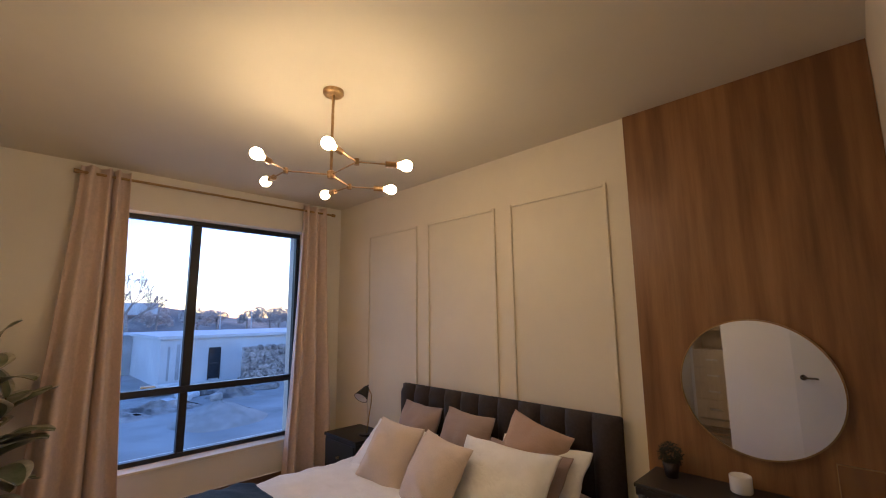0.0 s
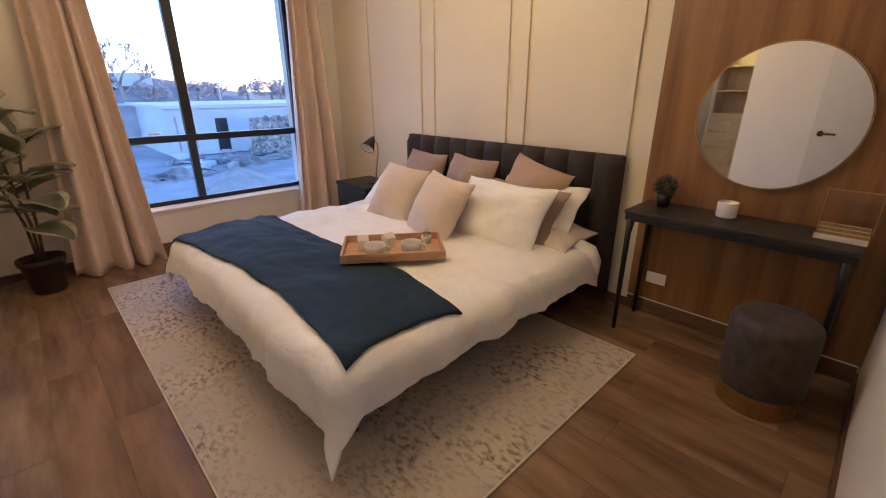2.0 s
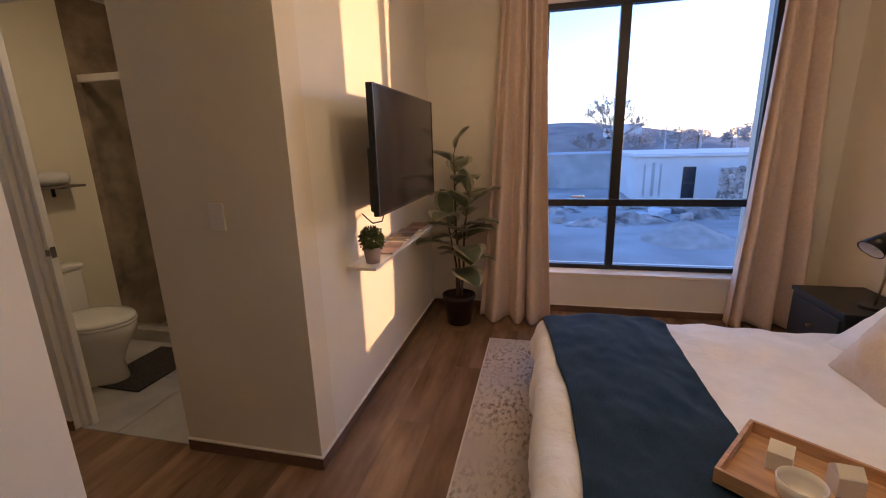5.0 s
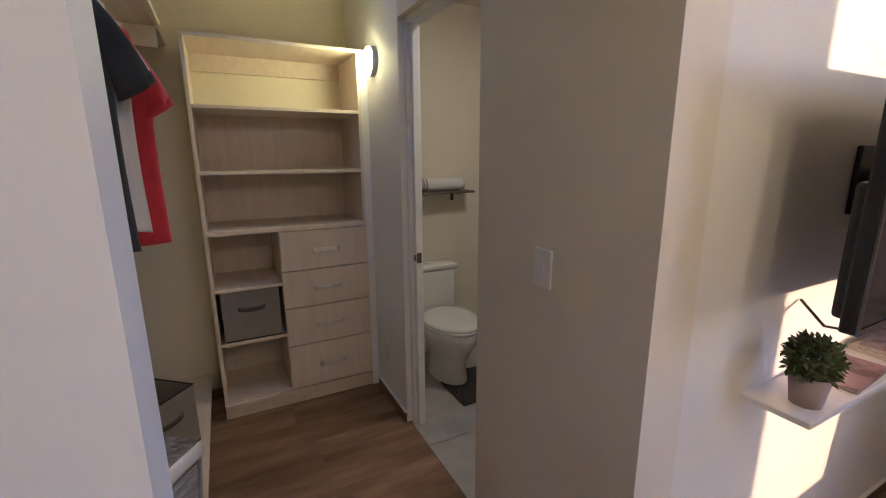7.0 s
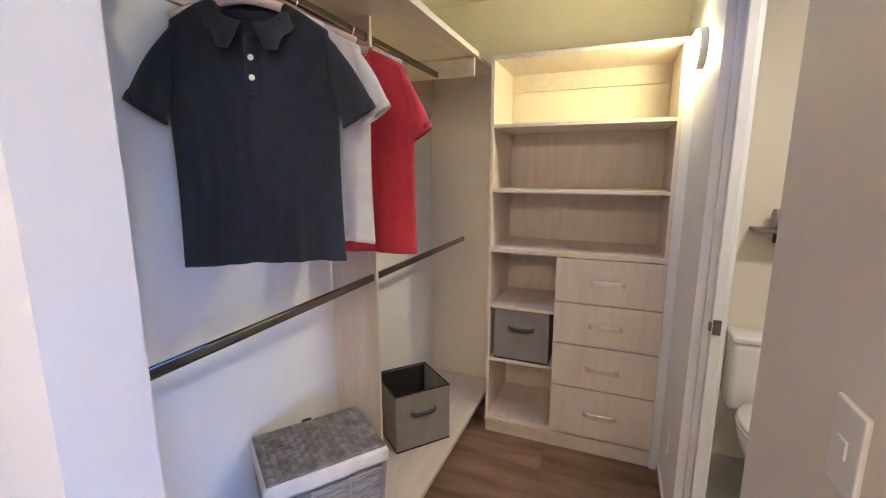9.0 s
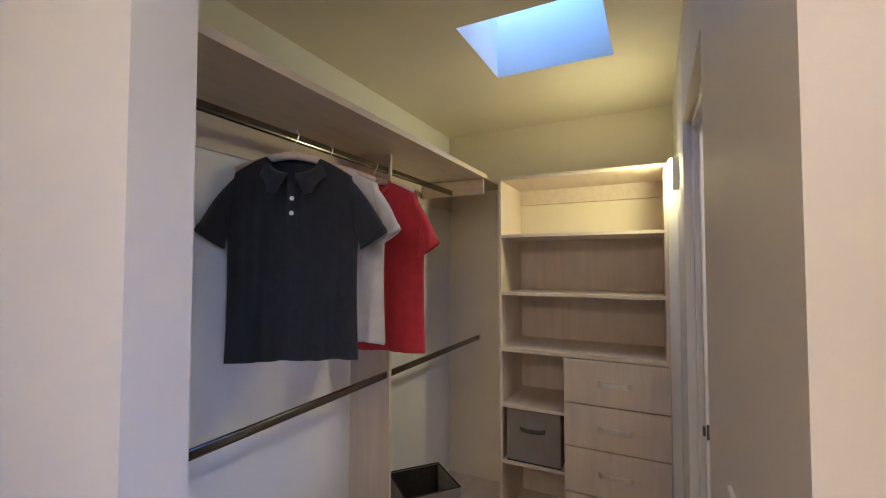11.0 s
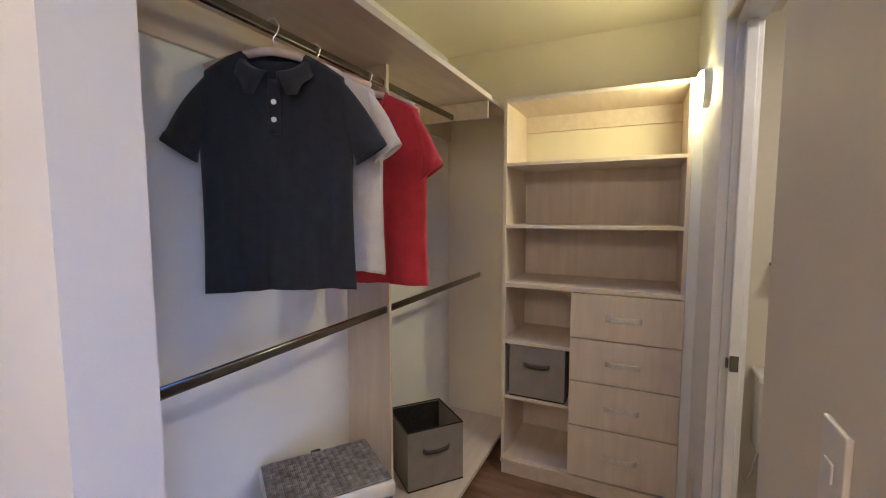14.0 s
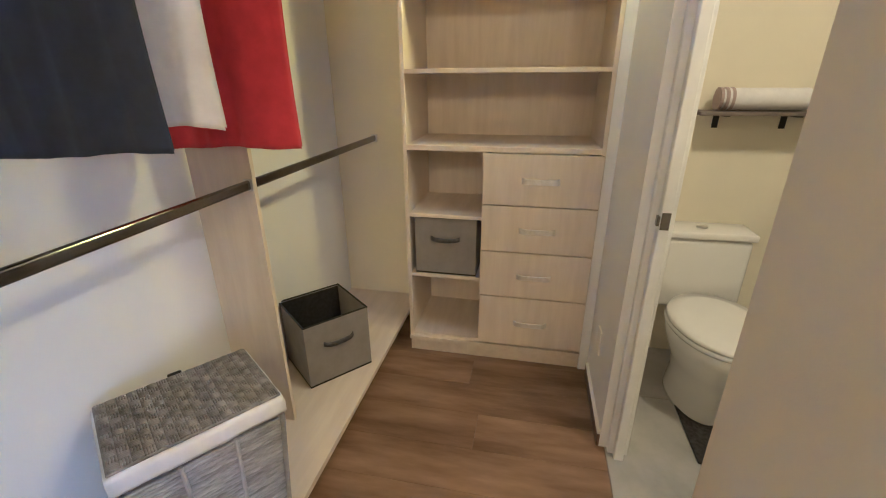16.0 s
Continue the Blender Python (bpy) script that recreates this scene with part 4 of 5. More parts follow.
# ---- television, shelf ----
def television():
    t = thing("television", "black flat television on a swing wall bracket", "television", (0.02, 3.14, 1.455))
    w, h = 0.525, 0.300
    part("screen_case", boxes((-0.035, -w, -h, -0.004, w, h), bevel=0.006), M_TVB, t)
    part("screen", boxes((-0.0045, -w + 0.010, -h + 0.016, -0.0025, w - 0.010, h - 0.010)), M_TVS, t)
    part("bezel", boxes((-0.0045, -w + 0.001, -h + 0.001, 0.0, w - 0.001, -h + 0.0155), (-0.0045, -w + 0.001, h - 0.0095, 0.0, w - 0.001, h - 0.001),
                        (-0.0045, -w + 0.001, -h + 0.0155, 0.0, -w + 0.0095, h - 0.0095), (-0.0045, w - 0.0095, -h + 0.0155, 0.0, w - 0.001, h - 0.0095)), M_RODM, t, "thin dark silver bezel")
    part("rear_box", boxes((-0.075, -w + 0.06, -h + 0.01, -0.0355, w - 0.06, 0.02), bevel=0.012), M_TVB, t)
    part("wall_bracket", boxes((-0.24, -0.02, -0.10, -0.225, 0.22, 0.10), (-0.225, 0.07, -0.03, -0.076, 0.13, 0.03), (-0.0755, -0.2, 0.022, -0.0355, 0.3, 0.10), bevel=0.004), M_TVB, t)
    part("cable", tube(bmesh.new(), [(-0.06, -0.30, -0.30), (-0.08, -0.30, -0.36), (-0.15, -0.26, -0.38), (-0.235, -0.2, -0.34)], 0.004, 6), M_TVB, t)


television()


def wall_shelf():
    s = thing("wall_shelf", "white floating wall shelf under the television", "shelf", (XW, 3.30, 0.86))
    part("board", boxes((0.0, -0.60, 0.0, 0.165, 0.60, 0.018), bevel=0.003), M_SHELF, s)
    for y in (-0.42, 0.42):
        part("bracket", boxes((0.0, y - 0.01, -0.05, 0.006, y + 0.01, 0.0), (0.006, y - 0.01, -0.006, 0.10, y + 0.01, -0.0005)), M_BLACK, s)


wall_shelf()
SZ = 0.8785
tiny_plant(pose(-0.11, 2.80, SZ), 0.048, 0.085, 0.066, M_TAUPE, "bushy green herb in a grey clay pot on the shelf", 1000, 8)


def magazine(x, y, z, turn, cover, thick=0.012, label="glossy magazine lying on the shelf"):
    m = thing("magazine", label, "magazine", (x, y, z), turn, "shelf magazines")
    part("pages", boxes((-0.062, -0.128, 0.001, 0.062, 0.128, thick - 0.001)), M_PAPER, m)
    part("cover", boxes((-0.066, -0.132, 0, 0.065, 0.132, 0.001), (-0.066, -0.132, thick - 0.001, 0.065, 0.132, thick)), cover, m)


magazine(-0.135, 3.10, SZ, 4, M_BOOK2, 0.010)
magazine(-0.135, 3.44, SZ, -6, M_PAPER, 0.014)
magazine(-0.13, 3.45, SZ + 0.0145, 5, M_BOOK1, 0.014, "dark covered magazine on top of another")
magazine(-0.135, 3.74, SZ, 3, M_BOOK2, 0.02)


# ---- rubber plant ----
def rubber_plant():
    p = thing("rubber_plant", "tall variegated rubber plant in a dark brown pot", "plant", (0.10, 4.08, 0))
    pot = part("pot", lathe(bmesh.new(), [(0, 0), (0.095, 0), (0.10, 0.01), (0.125, 0.215), (0.137, 0.22), (0.139, 0.255), (0.128, 0.257), (0.122, 0.22), (0, 0.22)], 36), M_POT, p, smooth=True)
    part("soil", lathe(bmesh.new(), [(0.12, 0.2205), (0.08, 0.232), (0, 0.236)], 24), M_SOIL, pot)
    rnd = random.Random(4)
    stems = []
    for k, (dx, dy, top) in enumerate(((0.0, 0.0, 1.40), (0.03, 0.02, 1.05), (-0.03, 0.015, 0.85))):
        pts = [Vector((dx * 0.5, dy * 0.5, 0.2)), Vector((dx + 0.01, dy, 0.5)), Vector((dx * 2 - 0.015, dy * 2, 0.8)), Vector((dx * 3 - 0.02 * (1 if k == 0 else 0), dy * 3, top))]
        if top < 0.9:
            pts = [pts[0], pts[1], Vector((dx * 3, dy * 3, top))]
        stems.append(pts)
        part("stem", tube(bmesh.new(), pts, [0.011] + [0.009] * (len(pts) - 2) + [0.004], 8), M_STEM, p, smooth=True)

    def leaf(base, az, pitch, L, W, curl):
        bm = bmesh.new()
        nu, nv = 10, 6
        d = Vector((math.cos(az), math.sin(az), 0))
        side = Vector((-math.sin(az), math.cos(az), 0))
        pet = 0.05
        g = []
        for i in range(nu + 1):
            u = i / nu
            ang = pitch - curl * u
            along = pet + L * u
            c = base + d * along * math.cos(pitch - curl * u * 0.5) + Vector((0, 0, along * math.sin(pitch - curl * u * 0.5)))
            up = d * -math.sin(ang) + Vector((0, 0, math.cos(ang)))
            w = W * (math.sin(math.pi * min(1, u * 0.93 + 0.035)) ** 0.75) * (1 - 0.25 * u)
            g.append([bm.verts.new(c + side * w * (2 * j / nv - 1) + up * (0.22 * w * abs(2 * j / nv - 1) ** 1.5 + 0.006 * math.sin(9 * u + j))) for j in range(nv + 1)])
        for i in range(nu):
            for j in range(nv):
                f = bm.faces.new((g[i][j], g[i + 1][j], g[i + 1][j + 1], g[i][j + 1]))
                f.material_index = 1 if j in (0, nv - 1) else 0
        ob = part("leaf", bm, [M_LEAF, M_LEAFE], p, smooth=True, recalc=False)
        thicken(ob, 0.0015, 0.0)
        part("leaf_stalk", tube(bmesh.new(), [base, base + d * pet * math.cos(pitch) + Vector((0, 0, pet * math.sin(pitch)))], 0.0035, 6), M_STEM, ob)

    def on(pts, f):
        q = f * (len(pts) - 1)
        i = min(int(q), len(pts) - 2)
        return pts[i].lerp(pts[i + 1], q - i)
    k = 0
    for si, n, f0 in ((0, 14, 0.40), (1, 9, 0.42), (2, 5, 0.46)):
        for i in range(n):
            f = f0 + (1 - f0) * i / (n - 1)
            b = on(stems[si], f)
            az = k * 2.4 + rnd.uniform(-0.3, 0.3) + 0.4
            k += 1
            d = (math.cos(az), math.sin(az))
            L = rnd.uniform(0.25, 0.34) * (1.0 if f < 0.93 else 0.75)
            if b.x + 0.10 + d[0] * (L + 0.05) < XW + 0.02:
                L = min(L, 0.17)
            if b.y + 4.08 + d[1] * (L + 0.05) > YN - 0.02:
                L = min(L, 0.19)
            pitch = 0.14 + 0.80 * max(0, (f - f0) / (1 - f0)) ** 1.6 + rnd.uniform(-0.2, 0.25)
            if i == n - 1:
                pitch = 1.35
            leaf(b, az, pitch, L, L * rnd.uniform(0.40, 0.46), rnd.uniform(0.3, 0.9))


rubber_plant()


# ---- closet ----
UX, UY0, UY1 = -2.225, 1.345, 2.245       # shelf unit: front, sides


def bow_handle(parent, yc, zc):
    """A flat steel strip that bows out from the drawer front between two feet."""
    bm = bmesh.new()
    n, hw, hz = 14, 0.083, 0.0150
    g = []
    for i in range(n + 1):
        q = 2 * i / n - 1
        out = 0.0205 + 0.020 * (1 - abs(q) ** 7)
        k = hz * (0.88 + 0.12 * q * q)
        g.append([bm.verts.new((x, yc + hw * q, zc + z)) for x, z in ((out, -k), (out, k), (out + 0.004, k - 0.002), (out + 0.004, -k + 0.002))])
    for a, b in zip(g, g[1:]):
        for k in range(4):
            bm.faces.new((a[k], a[(k + 1) % 4], b[(k + 1) % 4], b[k]))
    bm.faces.new(g[0])
    bm.faces.new(g[-1][::-1])
    h = part("handle", bm, M_HANDLE, parent, "bowed bright steel strip handle")
    part("foot", boxes((0.0195, yc - 0.083, zc - 0.010, 0.0215, yc - 0.070, zc + 0.010), (0.0195, yc + 0.070, zc - 0.010, 0.0215, yc + 0.083, zc + 0.010)), M_HANDLE, h)


def shelf_unit():
    u = thing("shelf_unit", "pale grained closet shelf unit with four drawers", "shelf unit", (UX, UY0, 0))
    D, W, T = UX - CX - 0.004, UY1 - UY0, 0.018
    H = 2.135
    part("side_panel", boxes((-D, 0, 0.10, 0, T, H), bevel=0.001), M_MELA, u)
    part("side_panel", boxes((-D, W - T, 0.10, 0, W, H), bevel=0.001), M_MELA, u)
    part("back_panel", boxes((-D, T, 0.118, -D + 0.006, W - T, 1.79)), M_MELA, u)
    part("back_rail", boxes((-D, T, 2.02, -D + T, W - T, H - T)), M_MELAH, u)
    part("top_board", boxes((-D, T, H - T, 0, W - T, H), bevel=0.001), M_MELAH, u)
    for z in (1.795, 1.455):
        part("shelf_board", boxes((-D + 0.006, T, z - T, 0, W - T, z), bevel=0.001), M_MELAH, u)
    part("shelf_board", boxes((-D + 0.006, T, 1.108, 0.006, W - T, 1.132), bevel=0.001), M_MELAH, u)
    px = 0.375
    part("divider_panel", boxes((-D + 0.006, px, 0.118, 0, px + T, 1.1075)), M_MELA, u)
    for z in (0.80, 0.478):
        part("shelf_board", boxes((-D + 0.006, T, z - T, -0.002, px, z), bevel=0.001), M_MELAH, u)
    part("bottom_board", boxes((-D, 0, 0.082, 0.012, W, 0.0995), (-D + 0.006, T, 0.1, 0, px, 0.118)), M_MELAH, u)
    part("plinth", boxes((-0.03, 0, 0.0, -0.012, W, 0.0815)), M_MELAH, u)
    zs = (1.106, 0.868, 0.637, 0.394, 0.112)
    for i in range(4):
        d = part("drawer", boxes((0.001, px + 0.004, zs[i + 1] + 0.003, 0.019, W - 0.003, zs[i] - 0.003), bevel=0.0015), M_MELA, u)
        zc = (zs[i] + zs[i + 1]) / 2
        yc = (px + W) / 2 - 0.0
        bow_handle(d, yc, zc)


shelf_unit()


def hanging_unit():
    h = thing("hanging_unit", "closet hanging unit with chrome rods and a top shelf", "wardrobe", (0, 0, 0))
    T = 0.018
    part("top_shelf", boxes((CX + 0.004, CY0 + 0.003, 2.145, JX - 0.004, 1.258, 2.163)), M_MELAH, h)
    part("fascia", boxes((UX + 0.0, 1.2585, 2.138, JX - 0.004, 1.276, 2.164), bevel=0.001), M_MELAH, h)
    part("end_board", boxes((UX + 0.003, CY0 + 0.025, 2.045, UX + 0.02, 1.256, 2.1375)), M_MELAH, h)
    part("wall_rail", boxes((CX + 0.004, CY0 + 0.003, 2.01, JX - 0.004, CY0 + 0.02, 2.1445)), M_MELAH, h)
    part("partition", boxes((-1.509, CY0 + 0.0205, 0.118, -1.491, 1.06, 2.1445), bevel=0.001), M_MELA, h)
    part("bottom_shelf", boxes((CX + 0.004, CY0 + 0.003, 0.092, JX - 0.004, 1.272, 0.117), bevel=0.001), M_MELAH, h)
    part("kick_board", boxes((CX + 0.004, 1.190, 0.0, JX - 0.004, 1.205, 0.0915)), M_MELAH, h)
    for z, x0, x1 in ((2.065, JX - 0.005, -1.4905), (2.065, -1.5095, UX + 0.02), (1.10, JX - 0.005, -1.4905), (1.10, -1.5095, CX + 0.005)):
        bm = bmesh.new()
        n = 20
        r0, r1 = [], []
        for k in range(n):
            a = 2 * math.pi * k / n
            yy, zz = 0.0085 * math.cos(a), 0.0085 * math.sin(a) + (0.008 if math.sin(a) > 0 else -0.008)
            r0.append(bm.verts.new((x0, 1.045 + yy, z + zz)))
            r1.append(bm.verts.new((x1, 1.045 + yy, z + zz)))
        for k in range(n):
            bm.faces.new((r0[k], r0[(k + 1) % n], r1[(k + 1) % n], r1[k]))
        bm.faces.new(r0)
        bm.faces.new(r1[::-1])
        rod = part("hanging_rod", bm, M_RODM, h, "oval chrome hanging rod")
        for x, s in ((x1, 1),):
            part("rod_socket", boxes((x - 0.0, 1.028, z - 0.02, x + 0.006, 1.062, z + 0.02), bevel=0.002), M_STEEL, rod)


hanging_unit()


def hanger(x, y, z, label="pale wooden coat hanger with a steel hook", turn=0.0):
    """The hanger's neck is at z; it hangs across the rod."""
    h = thing("coat_hanger", label, "hanger", (x, y, z), turn, "coat hangers")
    part("hook", tube(bmesh.new(), [(0, 0, 0.0), (0, 0, 0.035), (0, 0.012, 0.052), (0, 0.018, 0.072), (0, 0.008, 0.09), (0, -0.010, 0.088), (0, -0.017, 0.072)], 0.002, 6), M_STEEL, h)
    bm = bmesh.new()
    pts, rad = [], []
    for i in range(17):
        u = i / 8 - 1
        pts.append((0, 0.19 * u, -0.055 * abs(u) ** 1.4))
        rad.append(0.015 - 0.006 * abs(u))
    tube(bm, pts, rad, 8)
    part("hanger_arm", bm, M_HANG, h, smooth=True)


def shirt(name, label, m, x, y, z, W=0.44, H=0.68, collar=False, turn=0.0, seed=0.0, S=0.20, cuff=(0.295, -0.245)):
    """A shirt on a hanger, facing along +x: W across the chest, S from the middle to the shoulder seam, cuff the sleeve's outer tip."""
    s = thing(name, label, "shirt", (x, y, z), turn, "hanging shirts")
    nw, scoop, pit = 0.082, (0.080 if collar else 0.070), -0.225

    def bulge(q, v):
        return 0.046 * (1 - abs(q) ** 2.4) * (0.55 + 0.45 * min(1, v * 3)) * (1 - 0.35 * v) + 0.005

    def fold(q, v):
        drop = 0.014 * nz(q * 2.6 + seed, v * 0.9, seed) + 0.014 * nz(q * 5.5 + 1.2 * v + seed, v * 0.8, 3 + seed) + 0.007 * nz(q * 11 + seed, v * 1.6, 7)
        pull = 0.006 * math.sin(9 * (abs(q) - 0.9 * v) + seed) * max(0.0, 1 - 2.2 * v) * abs(q)
        return drop * min(1.0, 0.2 + 1.4 * v) + pull

    def body(front):
        def fn(u, v):
            q = 2 * u - 1
            yy = abs(q) * S
            top = -0.056 * max(0.0, (yy - nw) / (S - nw)) ** 1.15
            if yy < nw:
                top -= (scoop if front else 0.012) * math.sqrt(max(0.0, 1 - (yy / nw) ** 2))
            zz = top * (1 - v) + (-H + 0.008 * nz(q * 2.2, seed, 1.0) - 0.010 * q * q * (1 if front else 0.4)) * v
            k = min(1.0, max(0.0, zz / pit))
            half = S + (W / 2 - S) * k * k * (3 - 2 * k)
            half *= 1 - 0.022 * math.sin(math.pi * max(0.0, min(1.0, (zz - pit) / (-H - pit)))) + 0.012 * v * v
            d = bulge(q, v)
            return Vector(((d if front else -d * 0.7) + fold(q, v) * (1 - abs(q) ** 6), q * half, zz))
        return fn
    thicken(part("shirt_front", sheet(body(True), 56, 44), m, s, smooth=True, recalc=False), 0.002, 0.0)
    thicken(part("shirt_back", sheet(body(False), 40, 30), m, s, smooth=True, recalc=False), 0.002, 0.0)
    for sg in (-1, 1):
        root = (Vector((0.002, sg * (S - 0.012), -0.052)), Vector((0.002, sg * (W / 2 - 0.014), pit - 0.006)))
        tip = (Vector((0.004, sg * cuff[0], cuff[1])), Vector((0.004, sg * (cuff[0] - 0.090), cuff[1] - 0.062)))
        bm = bmesh.new()
        g = []
        for i in range(15):
            u = i / 14
            hi = root[0].lerp(tip[0], u) + Vector((0, sg * 0.006, 0.006)) * math.sin(math.pi * u)
            lo = root[1].lerp(tip[1], u)
            c, hf = (hi + lo) / 2, (hi - lo) / 2
            hd = 0.022 + 0.010 * u
            row = []
            for k in range(22):
                an = 2 * math.pi * k / 22
                wr = 0.007 * nz(u * 2.2 + seed + sg, math.cos(an) * 2.0, math.sin(an) + seed) + 0.004 * math.sin(7 * u + 4 * math.cos(an) + seed) * u
                row.append(bm.verts.new(c + hf * math.cos(an) + Vector((hd * math.sin(an) + wr, 0, 0))))
            g.append(row)
        for i in range(14):
            for k in range(22):
                bm.faces.new((g[i][k], g[i][(k + 1) % 22], g[i + 1][(k + 1) % 22], g[i + 1][k]))
        sl = part("sleeve", bm, m, s, smooth=True)
        thicken(sl, 0.003, 0.0)
        bm = bmesh.new()
        for k in range(22):
            v0, v1 = g_co(root, tip, 0.90, k, sg), g_co(root, tip, 1.004, k, sg)
            w0, w1 = g_co(root, tip, 0.90, k + 1, sg), g_co(root, tip, 1.004, k + 1, sg)
            bm.faces.new([bm.verts.new(p) for p in (v0, w0, w1, v1)])
        bmesh.ops.remove_doubles(bm, verts=bm.verts[:], dist=0.0004)
        thicken(part("cuff", bm, m, sl, smooth=True), 0.004, 0.0)
    if collar:
        for sg in (-1, 1):
            bm = bmesh.new()
            pts = []
            for i in range(13):
                k = i / 12                                     # from the front opening round to the back of the neck
                a = radians(8 + 172 * k)
                cx, cy = 0.012 + 0.046 * math.cos(a), sg * nw * math.sin(a) * 1.02
                zt = 0.020 - 0.085 * (0.5 + 0.5 * math.cos(a)) ** 1.5
                o = Vector((math.cos(a) * 0.6, sg * math.sin(a), 0)).normalized()
                tip = max(0.0, 1 - 6 * abs(k - 0.04))
                leaf = 0.046 + 0.034 * tip
                top = Vector((cx, cy, zt))
                mid = top + o * 0.012 + Vector((0.004, 0, -0.006))
                low = top + o * 0.026 + Vector((0.012 * (1 - k), sg * 0.034 * tip, -leaf))
                pts.append([bm.verts.new(p) for p in (top + Vector((0, 0, -0.030)) - o * 0.004, top, mid, low)])
            for p, q in zip(pts, pts[1:]):
                for j in range(3):
                    bm.faces.new((p[j], p[j + 1], q[j + 1], q[j]))
            thicken(part("collar", bm, m, s, smooth=True), 0.003, 0.0)

        def plk(u, v):
            zz = -0.082 - 0.155 * v
            return Vector((bulge(0, -zz / H) + fold(0, -zz / H) + 0.0035, -0.017 + 0.034 * u, zz))
        thicken(part("placket", sheet(plk, 2, 10), m, s, smooth=True), 0.004, 0.0)
        for zb in (-0.146, -0.196):
            p = plk(0.5, (-0.082 - zb) / 0.155)
            part("button", lathe_x(p, 0.0075, 0.0035), M_CERAM, s, "small pearl button")
    else:
        bm = bmesh.new()
        pts = []
        for i in range(25):
            a = 2 * math.pi * i / 24
            pts.append((0.016 + 0.034 * math.cos(a), nw * math.sin(a), 0.004 - scoop * max(0.0, math.cos(a)) ** 0.9 - 0.010 * max(0.0, -math.cos(a))))
        tube(bm, pts, 0.007, 6)
        part("neck_band", bm, m, s, smooth=True)
    return s


def g_co(root, tip, u, k, sg):
    """A point on the outside of a sleeve at u along it."""
    hi = root[0].lerp(tip[0], u) + Vector((0, sg * 0.006, 0.006)) * math.sin(math.pi * min(1.0, u))
    lo = root[1].lerp(tip[1], u)
    an = 2 * math.pi * k / 22
    return (hi + lo) / 2 + (hi - lo) / 2 * math.cos(an) * 1.02 + Vector(((0.0225 + 0.010 * u) * math.sin(an), 0, 0))


def lathe_x(p, r, d):
    return tube(bmesh.new(), [p + Vector((0.002, 0, 0)), p + Vector((0.002 + d, 0, 0))], r, 14)


for hx, hy, ht in ((-0.885, 1.06, 35), (-1.08, 1.045, 16), (-1.38, 1.045, 14)):
    hanger(hx, hy, 1.998, turn=ht)
shirt("polo_shirt", "charcoal polo shirt with pearl buttons on a hanger", M_POLO, -0.885, 1.068, 1.985, 0.435, 0.69, True, 35, 1.0, 0.190, (0.318, -0.252))
shirt("t_shirt", "white cotton t-shirt on a hanger", M_TWHITE, -1.09, 1.045, 1.985, 0.45, 0.66, False, 16, 4.0, 0.190, (0.288, -0.235))
shirt("t_shirt", "bright red t-shirt on a hanger", M_TRED, -1.38, 1.045, 1.985, 0.48, 0.745, False, 14, 7.0, 0.195, (0.305, -0.275))


def fabric_bin(m4, w, d, h, label):
    b = thing("storage_bin", label, "storage bin", group="storage bins")
    b.matrix_basis = m4
    t = 0.006
    bm = boxes((-d / 2, -w / 2, 0, d / 2, w / 2, 0.008))
    part("bin_base", bm, M_BIND, b)
    part("bin_front", boxes((d / 2 - t, -w / 2, 0.0085, d / 2, w / 2, h), bevel=0.002), M_BIN, b)
    part("bin_back", boxes((-d / 2, -w / 2, 0.0085, -d / 2 + t, w / 2, h), bevel=0.002), M_BIN, b)
    for s in (-1, 1):
        y0, y1 = sorted((s * w / 2, s * (w / 2 - t)))
        part("bin_side", boxes((-d / 2 + t + 0.0005, y0, 0.0085, d / 2 - t - 0.0005, y1, h), bevel=0.002), M_BIN, b)
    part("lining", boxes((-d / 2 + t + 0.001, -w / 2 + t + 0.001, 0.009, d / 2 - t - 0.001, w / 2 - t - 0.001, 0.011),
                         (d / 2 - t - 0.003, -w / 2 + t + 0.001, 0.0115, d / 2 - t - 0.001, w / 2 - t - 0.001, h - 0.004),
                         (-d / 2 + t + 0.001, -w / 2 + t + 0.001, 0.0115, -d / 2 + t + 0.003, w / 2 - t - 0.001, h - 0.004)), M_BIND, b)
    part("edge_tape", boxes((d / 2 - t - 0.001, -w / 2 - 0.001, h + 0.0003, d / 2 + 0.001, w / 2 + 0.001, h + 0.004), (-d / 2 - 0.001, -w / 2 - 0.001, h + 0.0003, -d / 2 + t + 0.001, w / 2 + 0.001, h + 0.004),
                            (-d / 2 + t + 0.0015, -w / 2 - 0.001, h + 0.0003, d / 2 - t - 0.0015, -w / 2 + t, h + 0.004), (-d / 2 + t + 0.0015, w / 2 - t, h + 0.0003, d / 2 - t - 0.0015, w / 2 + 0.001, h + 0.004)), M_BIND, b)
    def strap(u, v):
        q = 2 * u - 1
        return Vector((d / 2 + 0.002 + 0.016 * (1 - abs(q) ** 6), w * 0.23 * q, h * 0.655 - 0.006 * (1 - q * q) + 0.011 * (2 * v - 1)))
    thicken(part("handle", sheet(strap, 16, 2), M_STRAP, b, "dark fabric strap handle", smooth=True), 0.003, 0.0)


fabric_bin(pose(UX - 0.155, UY0 + 0.197, 0.4785), 0.31, 0.29, 0.30, "grey fabric storage bin in the shelf unit")
fabric_bin(pose(-1.90, 1.015, 0.1175, 0, 0, 50), 0.31, 0.31, 0.31, "open grey fabric storage bin on the low shelf")


